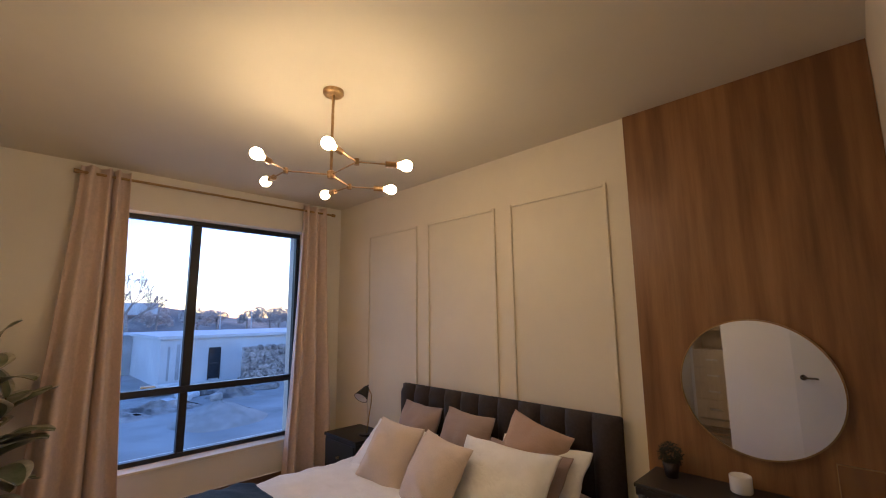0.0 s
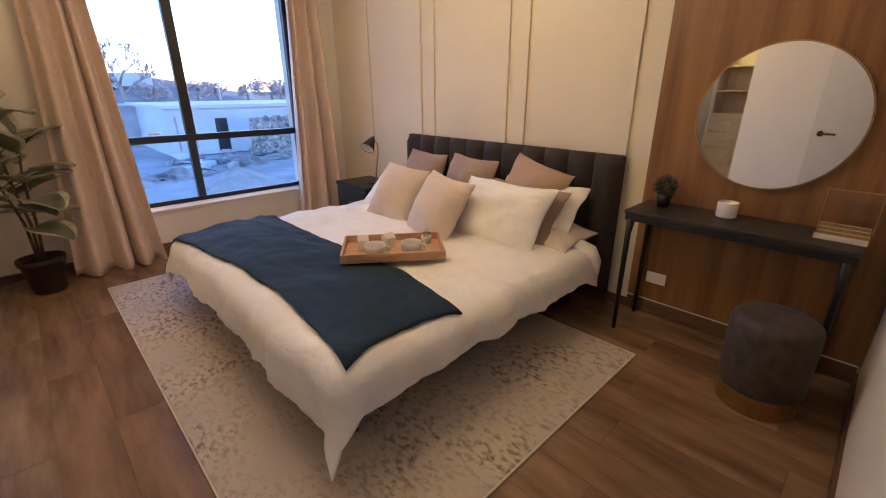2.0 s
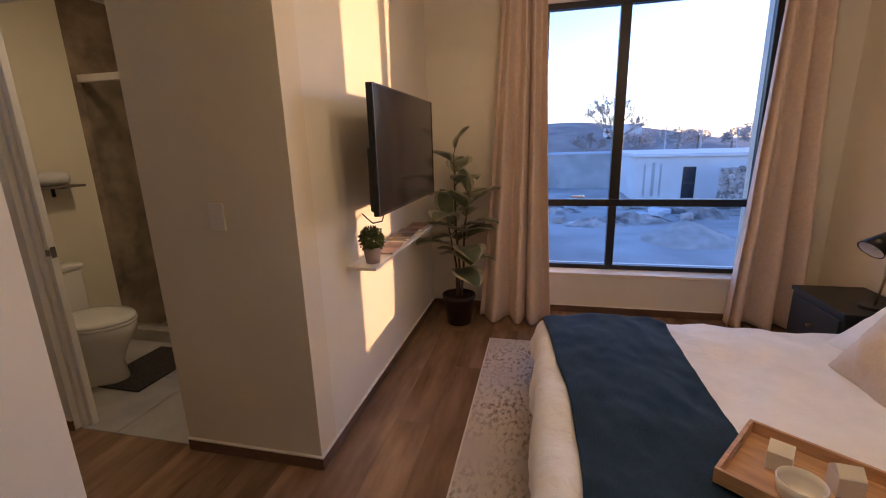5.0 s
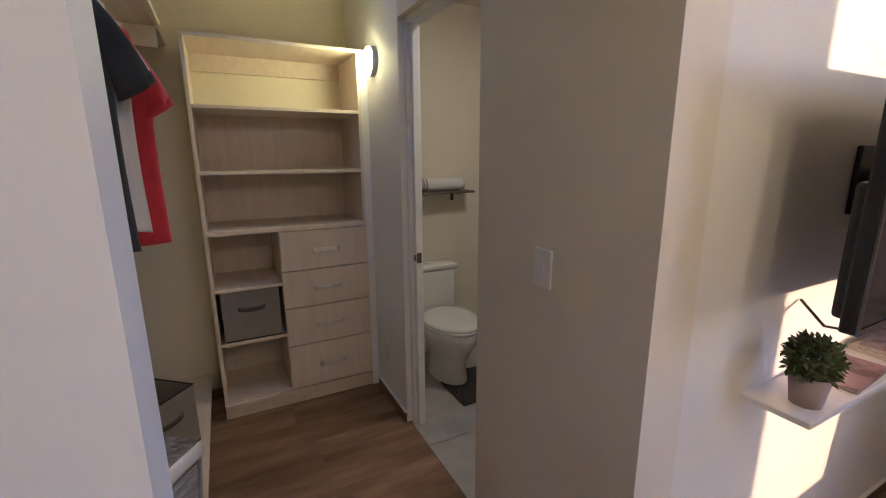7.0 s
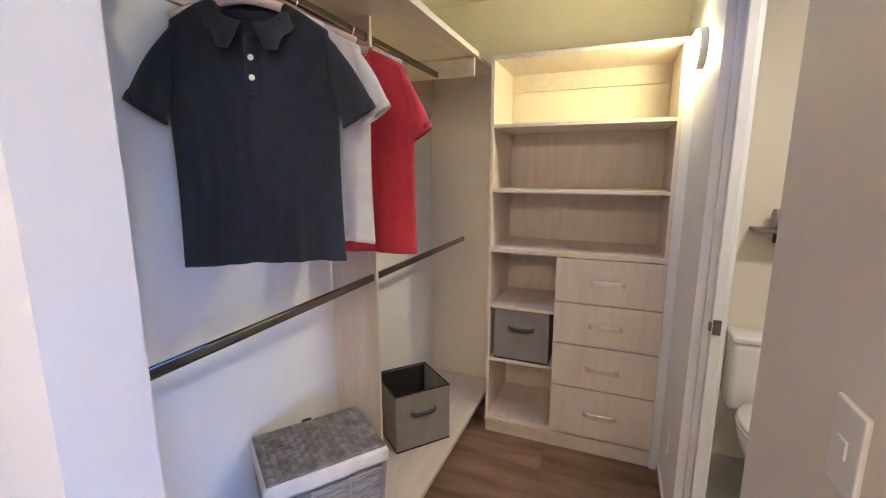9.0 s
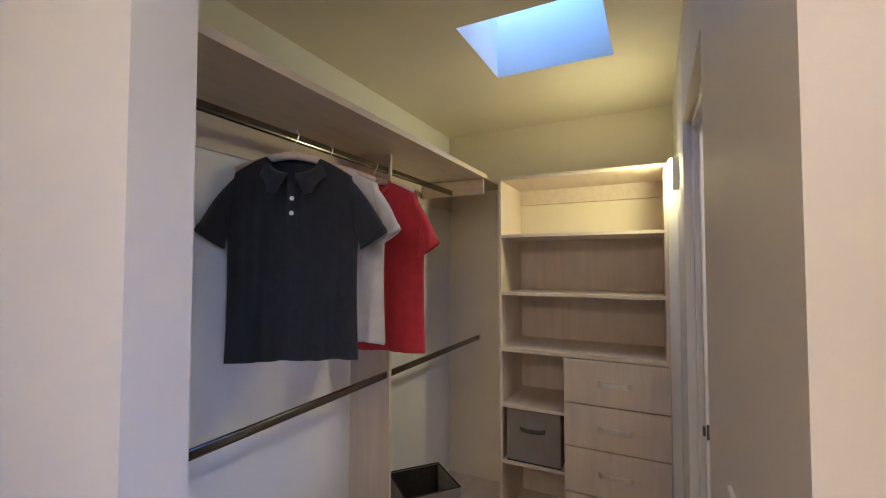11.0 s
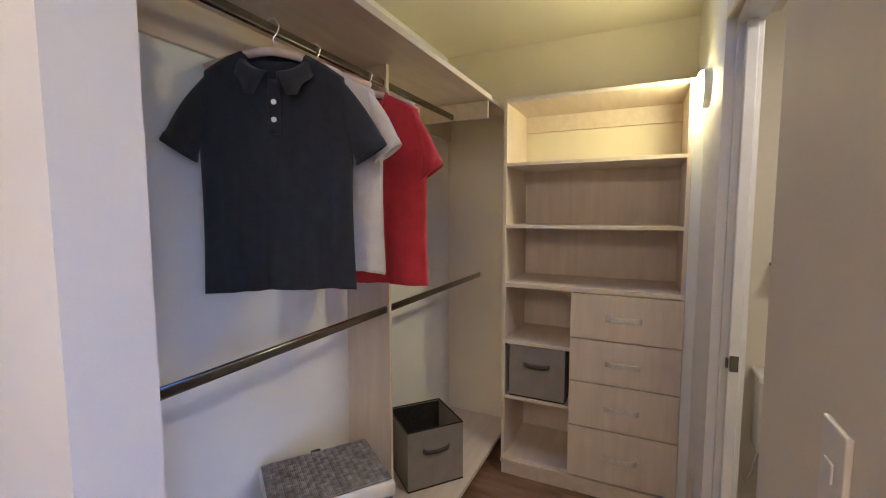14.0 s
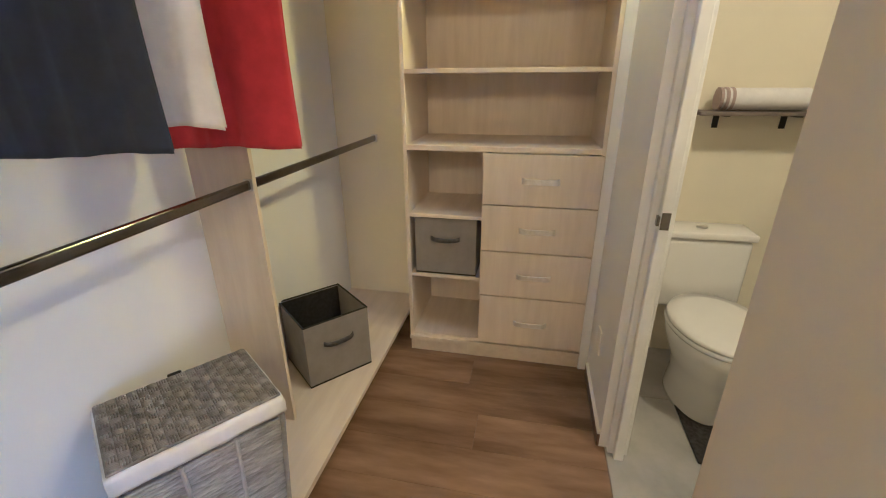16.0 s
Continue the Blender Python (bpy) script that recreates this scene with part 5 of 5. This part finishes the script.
def hamper():
    h = thing("laundry_hamper", "grey woven laundry hamper with white liner and lid", "laundry hamper", (-1.04, 1.075, 0.1175), 54)
    A0, A1, B0, B1, H = 0.118, 0.142, 0.165, 0.196, 0.485       # half depth and half width at foot and rim, height

    def half(z):
        k = z / H
        return A0 + (A1 - A0) * k, B0 + (B1 - B0) * k

    def ring(bm, z, r, grow=0.0, wob=0.0, ph=0, n=15):
        a, b = half(z)
        a, b = a + grow, b + grow
        for s, ax in ((1, 0), (-1, 0), (1, 1), (-1, 1)):
            L, D = (b, a) if ax == 0 else (a, b)
            pts = []
            for i in range(n):
                u = 2 * i / (n - 1) - 1
                off = s * (D + wob * math.cos((i + ph) * math.pi))
                zz = z + wob * 1.2 * nz(i * 0.9 + ph, z * 40)
                pts.append((off, L * u, zz) if ax == 0 else (L * u, off, zz))
            tube(bm, pts, r, 5)
        return bm
    bm = bmesh.new()
    vs = [[bm.verts.new((sx * (half(z)[0] - 0.012), sy * (half(z)[1] - 0.012), z)) for sx, sy in ((-1, -1), (1, -1), (1, 1), (-1, 1))] for z in (0.008, H - 0.03)]
    for k in range(4):
        bm.faces.new((vs[0][k], vs[0][(k + 1) % 4], vs[1][(k + 1) % 4], vs[1][k]))
    bm.faces.new(vs[0][::-1])
    bm.faces.new(vs[1])
    part("hamper_core", bm, M_WICK, h)
    part("foot_frame", ring(bmesh.new(), 0.008, 0.0075), M_WICK, h, smooth=True)
    z, k = 0.022, 0
    while z < H - 0.07:
        part("weave_band", ring(bmesh.new(), z, 0.0052, -0.004, 0.0014, k), M_WICK, h, smooth=True)
        z += 0.0102
        k += 1
    for sx in (-1, 1):
        for sy in (-1, 1):
            part("corner_post", tube(bmesh.new(), [(sx * A0, sy * B0, 0), (sx * half(H - 0.02)[0], sy * half(H - 0.02)[1], H - 0.02)], 0.0075, 8), M_WICK, h)
    for s in (-0.33, 0.33):
        part("rib", tube(bmesh.new(), [(A0 + 0.004, s * B0, 0.0), (A1 + 0.002, s * B1, H - 0.06)], 0.006, 6), M_WICK, h)
        part("rib", tube(bmesh.new(), [(s * A0, B0 + 0.004, 0.0), (s * A1, B1 + 0.002, H - 0.06)], 0.006, 6), M_WICK, h)
    # liner folded over the rim, soft and a little uneven
    bm = bmesh.new()
    n = 64
    loops = []
    for off, dz in ((0.004, -0.050), (0.007, -0.040), (0.007, -0.010), (0.005, 0.001), (-0.002, 0.004), (-0.010, 0.001), (-0.012, -0.04)):
        lp = []
        for i in range(n):
            c, sn = math.cos(2 * math.pi * i / n), math.sin(2 * math.pi * i / n)
            m = max(abs(c), abs(sn))
            rr = 0.5 + 0.5 * (1 / m)
            px, py = (c / m) * (A1 + off), (sn / m) * (B1 + off)
            px, py = px * (0.985 + 0.015 * (2 - rr)), py * (0.985 + 0.015 * (2 - rr))
            lp.append(bm.verts.new((px + 0.002 * nz(i * 0.5, dz * 30), py + 0.002 * nz(i * 0.5, dz * 30, 5), H + dz + 0.004 * nz(i * 0.3, 2.0 + off))))
        loops.append(lp)
    for a, b in zip(loops, loops[1:]):
        for i in range(n):
            bm.faces.new((a[i], a[(i + 1) % n], b[(i + 1) % n], b[i]))
    thicken(part("liner", bm, M_LINEN, h, "white cotton liner folded over the rim", smooth=True), 0.002, 0.0)
    a, b = A1 + 0.001, B1 + 0.000
    lid = part("lid", boxes((-a, -b, H + 0.006, a, b, H + 0.014), bevel=0.003), M_WICKD, h, "darker woven lid")
    bm = bmesh.new()
    cell = 0.0235
    for i in range(int(2 * a / cell)):
        for j in range(int(2 * b / cell)):
            x0, y0 = -a + 0.004 + i * (2 * a - 0.008) / int(2 * a / cell), -b + 0.004 + j * (2 * b - 0.008) / int(2 * b / cell)
            for q in range(4):
                o = 0.003 + q * cell / 4
                zt = H + 0.0160 + 0.0006 * nz(i * 1.7 + q, j * 2.3)
                tube(bm, [(x0 + o, y0, zt - 0.001), (x0 + o, y0 + cell / 2, zt + 0.0006), (x0 + o, y0 + cell, zt - 0.001)] if (i + j) % 2 else
                     [(x0, y0 + o, zt - 0.001), (x0 + cell / 2, y0 + o, zt + 0.0006), (x0 + cell, y0 + o, zt - 0.001)], 0.0032, 5)
    part("lid_weave", bm, M_WICKD, lid, smooth=True)
    part("latch", boxes((-a - 0.014, -0.018, H - 0.004, -a - 0.001, 0.018, H + 0.017), bevel=0.003), M_BIND, lid, "small dark cloth tab")


hamper()


def wall_lamp():
    l = thing("wall_lamp", "round white lit bulkhead lamp on the closet wall", "wall lamp", (-2.10, CY1, 2.05))
    bm = lathe(bmesh.new(), [(0, 0), (0.08, 0), (0.08, 0.026), (0.076, 0.030), (0, 0.030)], 32)
    bm.transform(Matrix.Rotation(radians(90), 4, 'X'))
    part("lamp_base", bm, M_SHELF, l)
    bm = lathe(bmesh.new(), [(0.076, 0.0305), (0.073, 0.038), (0.058, 0.046), (0.03, 0.051), (0, 0.053)], 24)
    bm.transform(Matrix.Rotation(radians(90), 4, 'X'))
    part("diffuser", bm, M_GLOBE, l, "glowing warm diffuser", smooth=True)


wall_lamp()


# ---- bathroom ----
def toilet():
    t = thing("toilet", "white porcelain toilet with dual flush tank", "toilet", (BWX + 0.005, 2.765, 0))
    part("tank", boxes((0.005, -0.185, 0.36, 0.175, 0.185, 0.72), bevel=0.025, seg=4), M_PORC, t, smooth=True)
    lid = part("tank_lid", boxes((0.0, -0.195, 0.7205, 0.185, 0.195, 0.755), bevel=0.012, seg=3), M_PORC, t, smooth=True)
    part("flush_button", tube(bmesh.new(), [(0.095, -0.02, 0.755), (0.095, -0.02, 0.762)], 0.024, 20), M_STEEL, lid)

    def oval(prof, m, name, parent, cx=0.42):
        bm = bmesh.new()
        rings = []
        for (rx, ry, z, sh) in prof:
            rings.append([bm.verts.new((cx + sh + rx * math.cos(2 * math.pi * k / 40) * (1.0 if math.cos(2 * math.pi * k / 40) > 0 else 0.85), ry * math.sin(2 * math.pi * k / 40), z)) for k in range(40)])
        for a, b in zip(rings, rings[1:]):
            for k in range(40):
                bm.faces.new((a[k], a[(k + 1) % 40], b[(k + 1) % 40], b[k]))
        bm.faces.new(rings[0][::-1])
        bm.faces.new(rings[-1])
        return part(name, bm, m, parent, smooth=True)
    oval([(0.22, 0.120, 0.0, -0.06), (0.22, 0.120, 0.02, -0.06), (0.20, 0.108, 0.13, -0.06), (0.215, 0.135, 0.23, -0.03), (0.265, 0.185, 0.35, 0.0), (0.275, 0.193, 0.405, 0.0), (0.27, 0.19, 0.411, 0.0)], M_PORC, "bowl", t)
    s = oval([(0.274, 0.196, 0.4115, 0), (0.28, 0.20, 0.419, 0), (0.28, 0.20, 0.429, 0), (0.274, 0.196, 0.433, 0)], M_PORC, "seat", t)
    oval([(0.272, 0.194, 0.4335, 0), (0.278, 0.198, 0.441, 0), (0.268, 0.19, 0.455, 0), (0.20, 0.135, 0.463, 0), (0.10, 0.06, 0.465, 0)], M_PORC, "lid", t)
    part("supply_hose", tube(bmesh.new(), [(0.01, -0.2, 0.16), (0.05, -0.2, 0.16), (0.07, -0.18, 0.22), (0.07, -0.15, 0.37)], 0.006, 8), M_STEEL, t)


toilet()


def bath_shelf():
    s = thing("bathroom_shelf", "narrow dark wooden shelf above the toilet", "shelf", (BWX + 0.002, 2.87, 1.26))
    part("board", boxes((0, -0.25, 0.003, 0.15, 0.25, 0.018), bevel=0.002), M_BSHELF, s, "dark brown board")
    for y in (-0.135, 0.135):
        part("bracket", boxes((0, y - 0.012, -0.06, 0.004, y + 0.012, 0.003), (0.004, y - 0.012, -0.003, 0.12, y + 0.012, 0.0025)), M_BLACK, s)


bath_shelf()


def towel():
    bx = BWX + 0.075
    bm = tube(bmesh.new(), [(bx, 2.70 + 0.03 * i, 1.3265 + 0.002 * nz(i * 0.8, 1)) for i in range(13)], [0.036] + [0.045 + 0.003 * nz(i, 3) for i in range(11)] + [0.036], 18)
    t = tagged(part("rolled_towel", bm, M_LINEN, smooth=True), "rolled cream towel with a striped woven border on the bathroom shelf", "towel")
    for i in range(3):
        part("border_stripe", tube(bmesh.new(), [(bx, 2.697 + 0.022 * i, 1.3265), (bx, 2.709 + 0.022 * i, 1.3265)], 0.0475, 18), M_TAUPE, t, "brown woven stripe", smooth=False)


towel()
tagged(part("bath_mat", boxes((-2.10, 2.66, 0.0025, -1.70, 3.22, 0.014), bevel=0.005), M_MAT), "charcoal bath mat on the bathroom floor", "bath mat")


def shower():
    s = thing("shower_screen", "framed shower glass screen on a low kerb", "shower screen", (-1.6, 3.36, 0))
    part("kerb", boxes((-1.055, -0.06, 0.0025, 1.24, 0.06, 0.10), bevel=0.004), M_BTILE, s)
    part("top_rail", boxes((-1.055, -0.02, 1.98, 1.24, 0.02, 2.03), bevel=0.003), M_SHELF, s)
    part("bottom_rail", boxes((-1.055, -0.015, 0.1005, 1.24, 0.015, 0.12)), M_STEEL, s)
    for x in (-1.05, -0.45, 0.30, 1.22):
        part("stile", boxes((x, -0.012, 0.1205, x + 0.022, 0.012, 1.9795)), M_STEEL, s)
    for x in (-1.027, -0.427, 0.323):
        g = part("pane", boxes((x, -0.003, 0.1205, x + (0.576 if x < -1 else 0.72 if x < 0 else 0.89), 0.003, 1.9795)), M_SHGL, s)
        g.visible_shadow = False


shower()


# Unseen lamp, assumed and added to brighten the bathroom.
def added_bath_lamp():
    l = thing("added_ceiling_lamp", "assumed round lamp added to light the bathroom", "ceiling lamp", (-1.2, 2.95, CZ))
    part("lamp_ring", lathe(bmesh.new(), [(0, 0), (0.13, 0), (0.13, -0.02), (0.12, -0.025), (0, -0.025)], 32), M_SHELF, l)
    part("diffuser", lathe(bmesh.new(), [(0.115, -0.0255), (0.10, -0.035), (0, -0.04)], 24), M_BLIGHT, l, "glowing warm diffuser")


added_bath_lamp()


# ---- outdoors ----
GZ = -1.9


def hill(u, v):
    x = -260 + 520 * u
    ridge = 8.0 + 2.0 * nz(x * 0.012, 3.0) + 1.2 * nz(x * 0.05, 9.0) - 0.20 * max(0.0, x - 14)
    p = math.sin(math.pi * v) ** 0.8
    return Vector((x, 75 + 90 * v, GZ - 0.4 + max(ridge, 2.6) * p + 0.8 * nz(x * 0.09, v * 9) * p))


def outdoors():
    def gfn(u, v):
        x, y = -900 + 1800 * u, YO + 0.02 + 1100 * v ** 3
        d = min(1.0, max(0, y - 9) / 10)
        return Vector((x, y, GZ + d * (0.12 * nz(x * 0.35, y * 0.35) + 0.05 * nz(x * 1.3, y * 1.3))))
    structure("ground", sheet(gfn, 180, 160), M_GROUND, "pale dusty building site ground", "ground", smooth=True)

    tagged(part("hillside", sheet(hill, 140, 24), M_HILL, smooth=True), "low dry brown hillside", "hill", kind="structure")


outdoors()


def site_house():
    h = thing("site_house", "low white unfinished house with a flat roof", "house", (5.75, 26.0, GZ))
    part("wall", boxes((0, 0, 0, 24, 9, 2.38)), M_HOUSE, h)
    part("roof", boxes((-0.15, -0.15, 2.3805, 24.15, 9.15, 2.56), bevel=0.02), M_HOUSE, h)
    for x, w, z0, z1 in ((0.35, 0.10, 0.3, 2.0), (0.75, 0.16, 0.3, 2.1), (1.15, 0.10, 0.3, 2.0), (2.35, 0.50, 0.2, 1.8), (6.6, 1.6, 0.95, 1.75), (11.5, 0.6, 0.2, 1.8), (15.0, 1.6, 0.9, 1.8)):
        # The narrowest are flat grey strips that paint the shade of facade recesses.
        wd = part("window", boxes((x, -0.03, z0, x + w, -0.002, z1)), M_GREYW if w < 0.2 else M_DARKWIN, h, "narrow grey strip painting a recess's shade" if w < 0.2 else "dark narrow window")
        if w < 0.2:
            continue
        part("frame", boxes((x - 0.06, -0.05, z0 - 0.06, x, -0.001, z1 + 0.06), (x + w, -0.05, z0 - 0.06, x + w + 0.06, -0.001, z1 + 0.06), (x, -0.05, z1, x + w, -0.001, z1 + 0.06), (x, -0.05, (z0 + z1) / 2 - 0.03, x + w, -0.031, (z0 + z1) / 2 + 0.03)), M_BLACK, wd)
    g = thing("site_wall", "long grey rendered boundary building", "building", (-14.0, 33.0, GZ))
    part("wall", boxes((0, 0, 0, 21.5, 6, 2.30)), M_GREYW, g)
    part("roof", boxes((-0.1, -0.1, 2.3005, 21.6, 6.1, 2.42)), M_GREYW, g)
    s = thing("stone_wall", "rough stone facing wall of the building site", "stone wall", (9.0, 23.6, GZ))
    rnd = random.Random(11)
    part("stone_core", boxes((0.1, 0.05, 0, 3.9, 0.5, 1.9)), M_STONE, s)
    me = bpy.data.meshes.new("stone")
    bm = bmesh.new()
    bmesh.ops.create_icosphere(bm, subdivisions=1, radius=0.5)
    for v in bm.verts:
        v.co *= 1 + 0.22 * nz(v.co.x * 3, v.co.y * 3, v.co.z * 3)
    bm.to_mesh(me)
    bm.free()
    me.materials.append(M_STONE)
    for i in range(11):
        for j in range(6):
            o = new("stone", me)
            o.location = (0.2 + i * 0.36 + rnd.uniform(-0.06, 0.06), 0.05, 0.18 + j * 0.33 + rnd.uniform(-0.05, 0.05))
            o.scale = (rnd.uniform(0.34, 0.5), 0.22, rnd.uniform(0.30, 0.42))
            o.rotation_euler = (0, rnd.uniform(-0.5, 0.5), 0)
            o.parent = s

    def mound(u, v):
        a, r = 2 * math.pi * u, 1.45 * v
        k = 1 + 0.12 * nz(math.cos(a) * 1.5, math.sin(a) * 1.5, 4)
        return Vector((5.5 + r * k * math.cos(a) * 1.1, 16.2 + r * k * math.sin(a), GZ - 0.05 + 0.75 * max(0.0, 1 - v) ** 0.85 + 0.04 * nz(a * 3, r * 3)))
    tagged(part("sand_pile", sheet(mound, 48, 16), M_SAND, smooth=True), "large grey sand pile on the building site", "sand pile")
    for i in range(26):
        x, y = rnd.uniform(0.5, 11.5), rnd.uniform(19.5, 25.0)
        if abs(x - 5.5) < 3 and y < 19:
            continue
        L, W, H = rnd.uniform(0.3, 1.3), rnd.uniform(0.2, 0.7), rnd.uniform(0.06, 0.35)
        r = tagged(part("rubble", boxes((-L / 2, -W / 2, 0, L / 2, W / 2, H), bevel=0.04, seg=1), M_STONE if i % 3 else M_HOUSE), "piece of building site rubble on the ground", "rubble", "site rubble")
        r.matrix_basis = pose(x, y, GZ - 0.03, 0, rnd.uniform(-8, 8), rnd.uniform(0, 180))
    for (x, y, sx, sy, hh) in ((2.9, 19.0, 1.3, 0.5, 0.28), (4.4, 19.7, 1.6, 0.5, 0.35), (7.6, 20.9, 1.2, 0.6, 0.4), (1.3, 22.0, 1.4, 0.6, 0.3)):
        def heap(u, v, x=x, y=y, sx=sx, sy=sy, hh=hh):
            a = 2 * math.pi * u
            k = 1 + 0.3 * nz(math.cos(a) * 2 + x, math.sin(a) * 2, y)
            return Vector((x + sx * v * k * math.cos(a), y + sy * v * k * math.sin(a), GZ - 0.06 + hh * (1 - v * v) * (1 + 0.6 * nz(a * 2 + x, v * 4))))
        tagged(part("rubble_heap", sheet(heap, 40, 10), M_STONE), "low dark heap of rubble and tarpaulin", "rubble heap", "rubble heaps")
    t = thing("truck", "small white box truck parked far off", "truck", tuple(hill((16.0 + 260) / 520, 0.15) + Vector((0, 0, -0.35))), 0)
    part("cargo_box", boxes((-2.6, -1, 0.9, 2.2, 1, 2.9), bevel=0.05), M_HOUSE, t)
    c = part("cab", boxes((-4.2, -0.95, 0.5, -2.7, 0.95, 2.2), bevel=0.15), M_HOUSE, t)
    part("windscreen", boxes((-4.0, -0.97, 1.3, -3.0, -0.951, 1.9)), M_DARKWIN, c)
    for x in (-3.4, 1.0):
        part("wheel", tube(bmesh.new(), [(x, -1.0, 0.4), (x, -0.7, 0.4)], 0.4, 14), M_BLACK, t)
    for x, y, hh in ((15.0, 58, 3.8), (19.5, 60, 4.2), (25.0, 64, 4.0)):
        p = thing("utility_pole", "thin pale utility pole", "pole", (x, y, GZ), 0, "utility poles")
        part("mast", tube(bmesh.new(), [(0, 0, 0), (0, 0, hh + 1.5)], [0.09, 0.05], 8), M_HOUSE, p)


site_house()


def bare_tree(x, y, z, h, seed):
    t = thing("bare_tree", "leafless branching tree on the far slope", "tree", (x, y, z), 0, "bare trees")
    rnd = random.Random(seed)
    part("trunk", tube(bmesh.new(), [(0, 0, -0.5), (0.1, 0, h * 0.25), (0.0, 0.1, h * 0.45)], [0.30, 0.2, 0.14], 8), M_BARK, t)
    bm = bmesh.new()

    def grow(p, d, L, r, n):
        q = p + d * L
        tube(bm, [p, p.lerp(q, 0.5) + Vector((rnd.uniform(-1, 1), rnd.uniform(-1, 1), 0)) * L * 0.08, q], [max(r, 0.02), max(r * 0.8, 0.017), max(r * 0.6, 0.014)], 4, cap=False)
        if n:
            for _ in range(3):
                e = (d + Vector((rnd.uniform(-1, 1), rnd.uniform(-1, 1), rnd.uniform(-0.25, 0.7))) * 0.8).normalized()
                grow(q, e, L * rnd.uniform(0.6, 0.85), r * 0.6, n - 1)
    for k in range(5):
        a = k * 1.26 + rnd.uniform(-0.3, 0.3)
        grow(Vector((0, 0.1, h * (0.33 + 0.03 * k))), Vector((math.cos(a) * 0.9, math.sin(a) * 0.9, 0.75)).normalized(), h * 0.17, 0.12, 5)
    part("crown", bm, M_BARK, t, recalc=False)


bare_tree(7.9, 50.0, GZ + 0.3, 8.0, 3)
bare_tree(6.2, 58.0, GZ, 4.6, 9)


def leafy_tree(x, y, z, h, seed):
    t = thing("distant_tree", "small round crowned tree far away paled for haze", "tree", (x, y, z), 0, "distant trees")
    rnd = random.Random(seed)
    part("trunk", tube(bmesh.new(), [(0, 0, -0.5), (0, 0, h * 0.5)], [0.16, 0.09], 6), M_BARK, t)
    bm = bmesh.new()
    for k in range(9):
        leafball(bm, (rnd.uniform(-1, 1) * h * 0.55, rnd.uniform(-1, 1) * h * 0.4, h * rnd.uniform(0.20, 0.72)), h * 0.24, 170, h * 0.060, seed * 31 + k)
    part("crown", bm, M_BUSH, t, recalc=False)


rt = random.Random(21)
for k in range(12):
    leafy_tree(16 + k * 3.1 + rt.uniform(-1, 1), 70 + rt.uniform(-5, 8), GZ + 2.2, rt.uniform(2.3, 3.5), k + 1)


# ---- floors ----
def plank_mesh(w, l, h=0.01):
    bm = boxes((-w / 2, -l / 2, -h, w / 2, l / 2, 0), bevel=0.0005, seg=1)
    me = bpy.data.meshes.new("plank")
    bm.to_mesh(me)
    bm.free()
    return me


floor = structure("floor", boxes((CX - 0.13, -1.5, -0.12, XE + 0.15, YO, -0.002)), M_GROUT, "wood look plank floor with thin joints", "floor")
PW, PL, GAP = 0.2, 1.2, 0.0012
plank_cache = {}
rows = 0
x = -2.8
while x < XE:
    x1 = min(x + PW, XE)
    y = YS - 1.3 + ((rows * 0.53) % 1.0) * PL - PL
    while y < YN:
        ya, yb = max(y, YS - 1.3 if x > XW - 0.4 else CY0), min(y + PL, YN if x > XW - 0.01 else CY1 + 0.02)
        if yb - ya > 0.02 and not (x < JX - 0.24 and yb < CY0):
            key = (round(x1 - x, 3), round(yb - ya, 3))
            if key not in plank_cache:
                me = plank_mesh(key[0] - GAP, key[1] - GAP)
                me.materials.append(M_PLANK)
                plank_cache[key] = me
            p = new("plank", plank_cache[key])
            p.location = ((x + x1) / 2, (ya + yb) / 2, 0)
            p.parent = floor
        y += PL
    x += PW
    rows += 1
bfloor = structure("floor_bathroom", boxes((CX, CY1 + 0.02, -0.006, XW - 0.13, 4.42, -0.004)), M_GROUT, "pale grey bathroom tile floor", "floor")
tile_me = None
for i in range(4):
    for j in range(4):
        if tile_me is None:
            tile_me = bpy.data.meshes.new("tile")
            bm = boxes((-0.298, -0.268, 0, 0.298, 0.268, 0.006), bevel=0.001, seg=1)
            bm.to_mesh(tile_me)
            bm.free()
            tile_me.materials.append(M_BTILE)
        t = new("tile", tile_me)
        t.location = (CX + 0.3 + i * 0.6 - 0.01, CY1 + 0.292 + j * 0.54, -0.0045)
        t.parent = bfloor
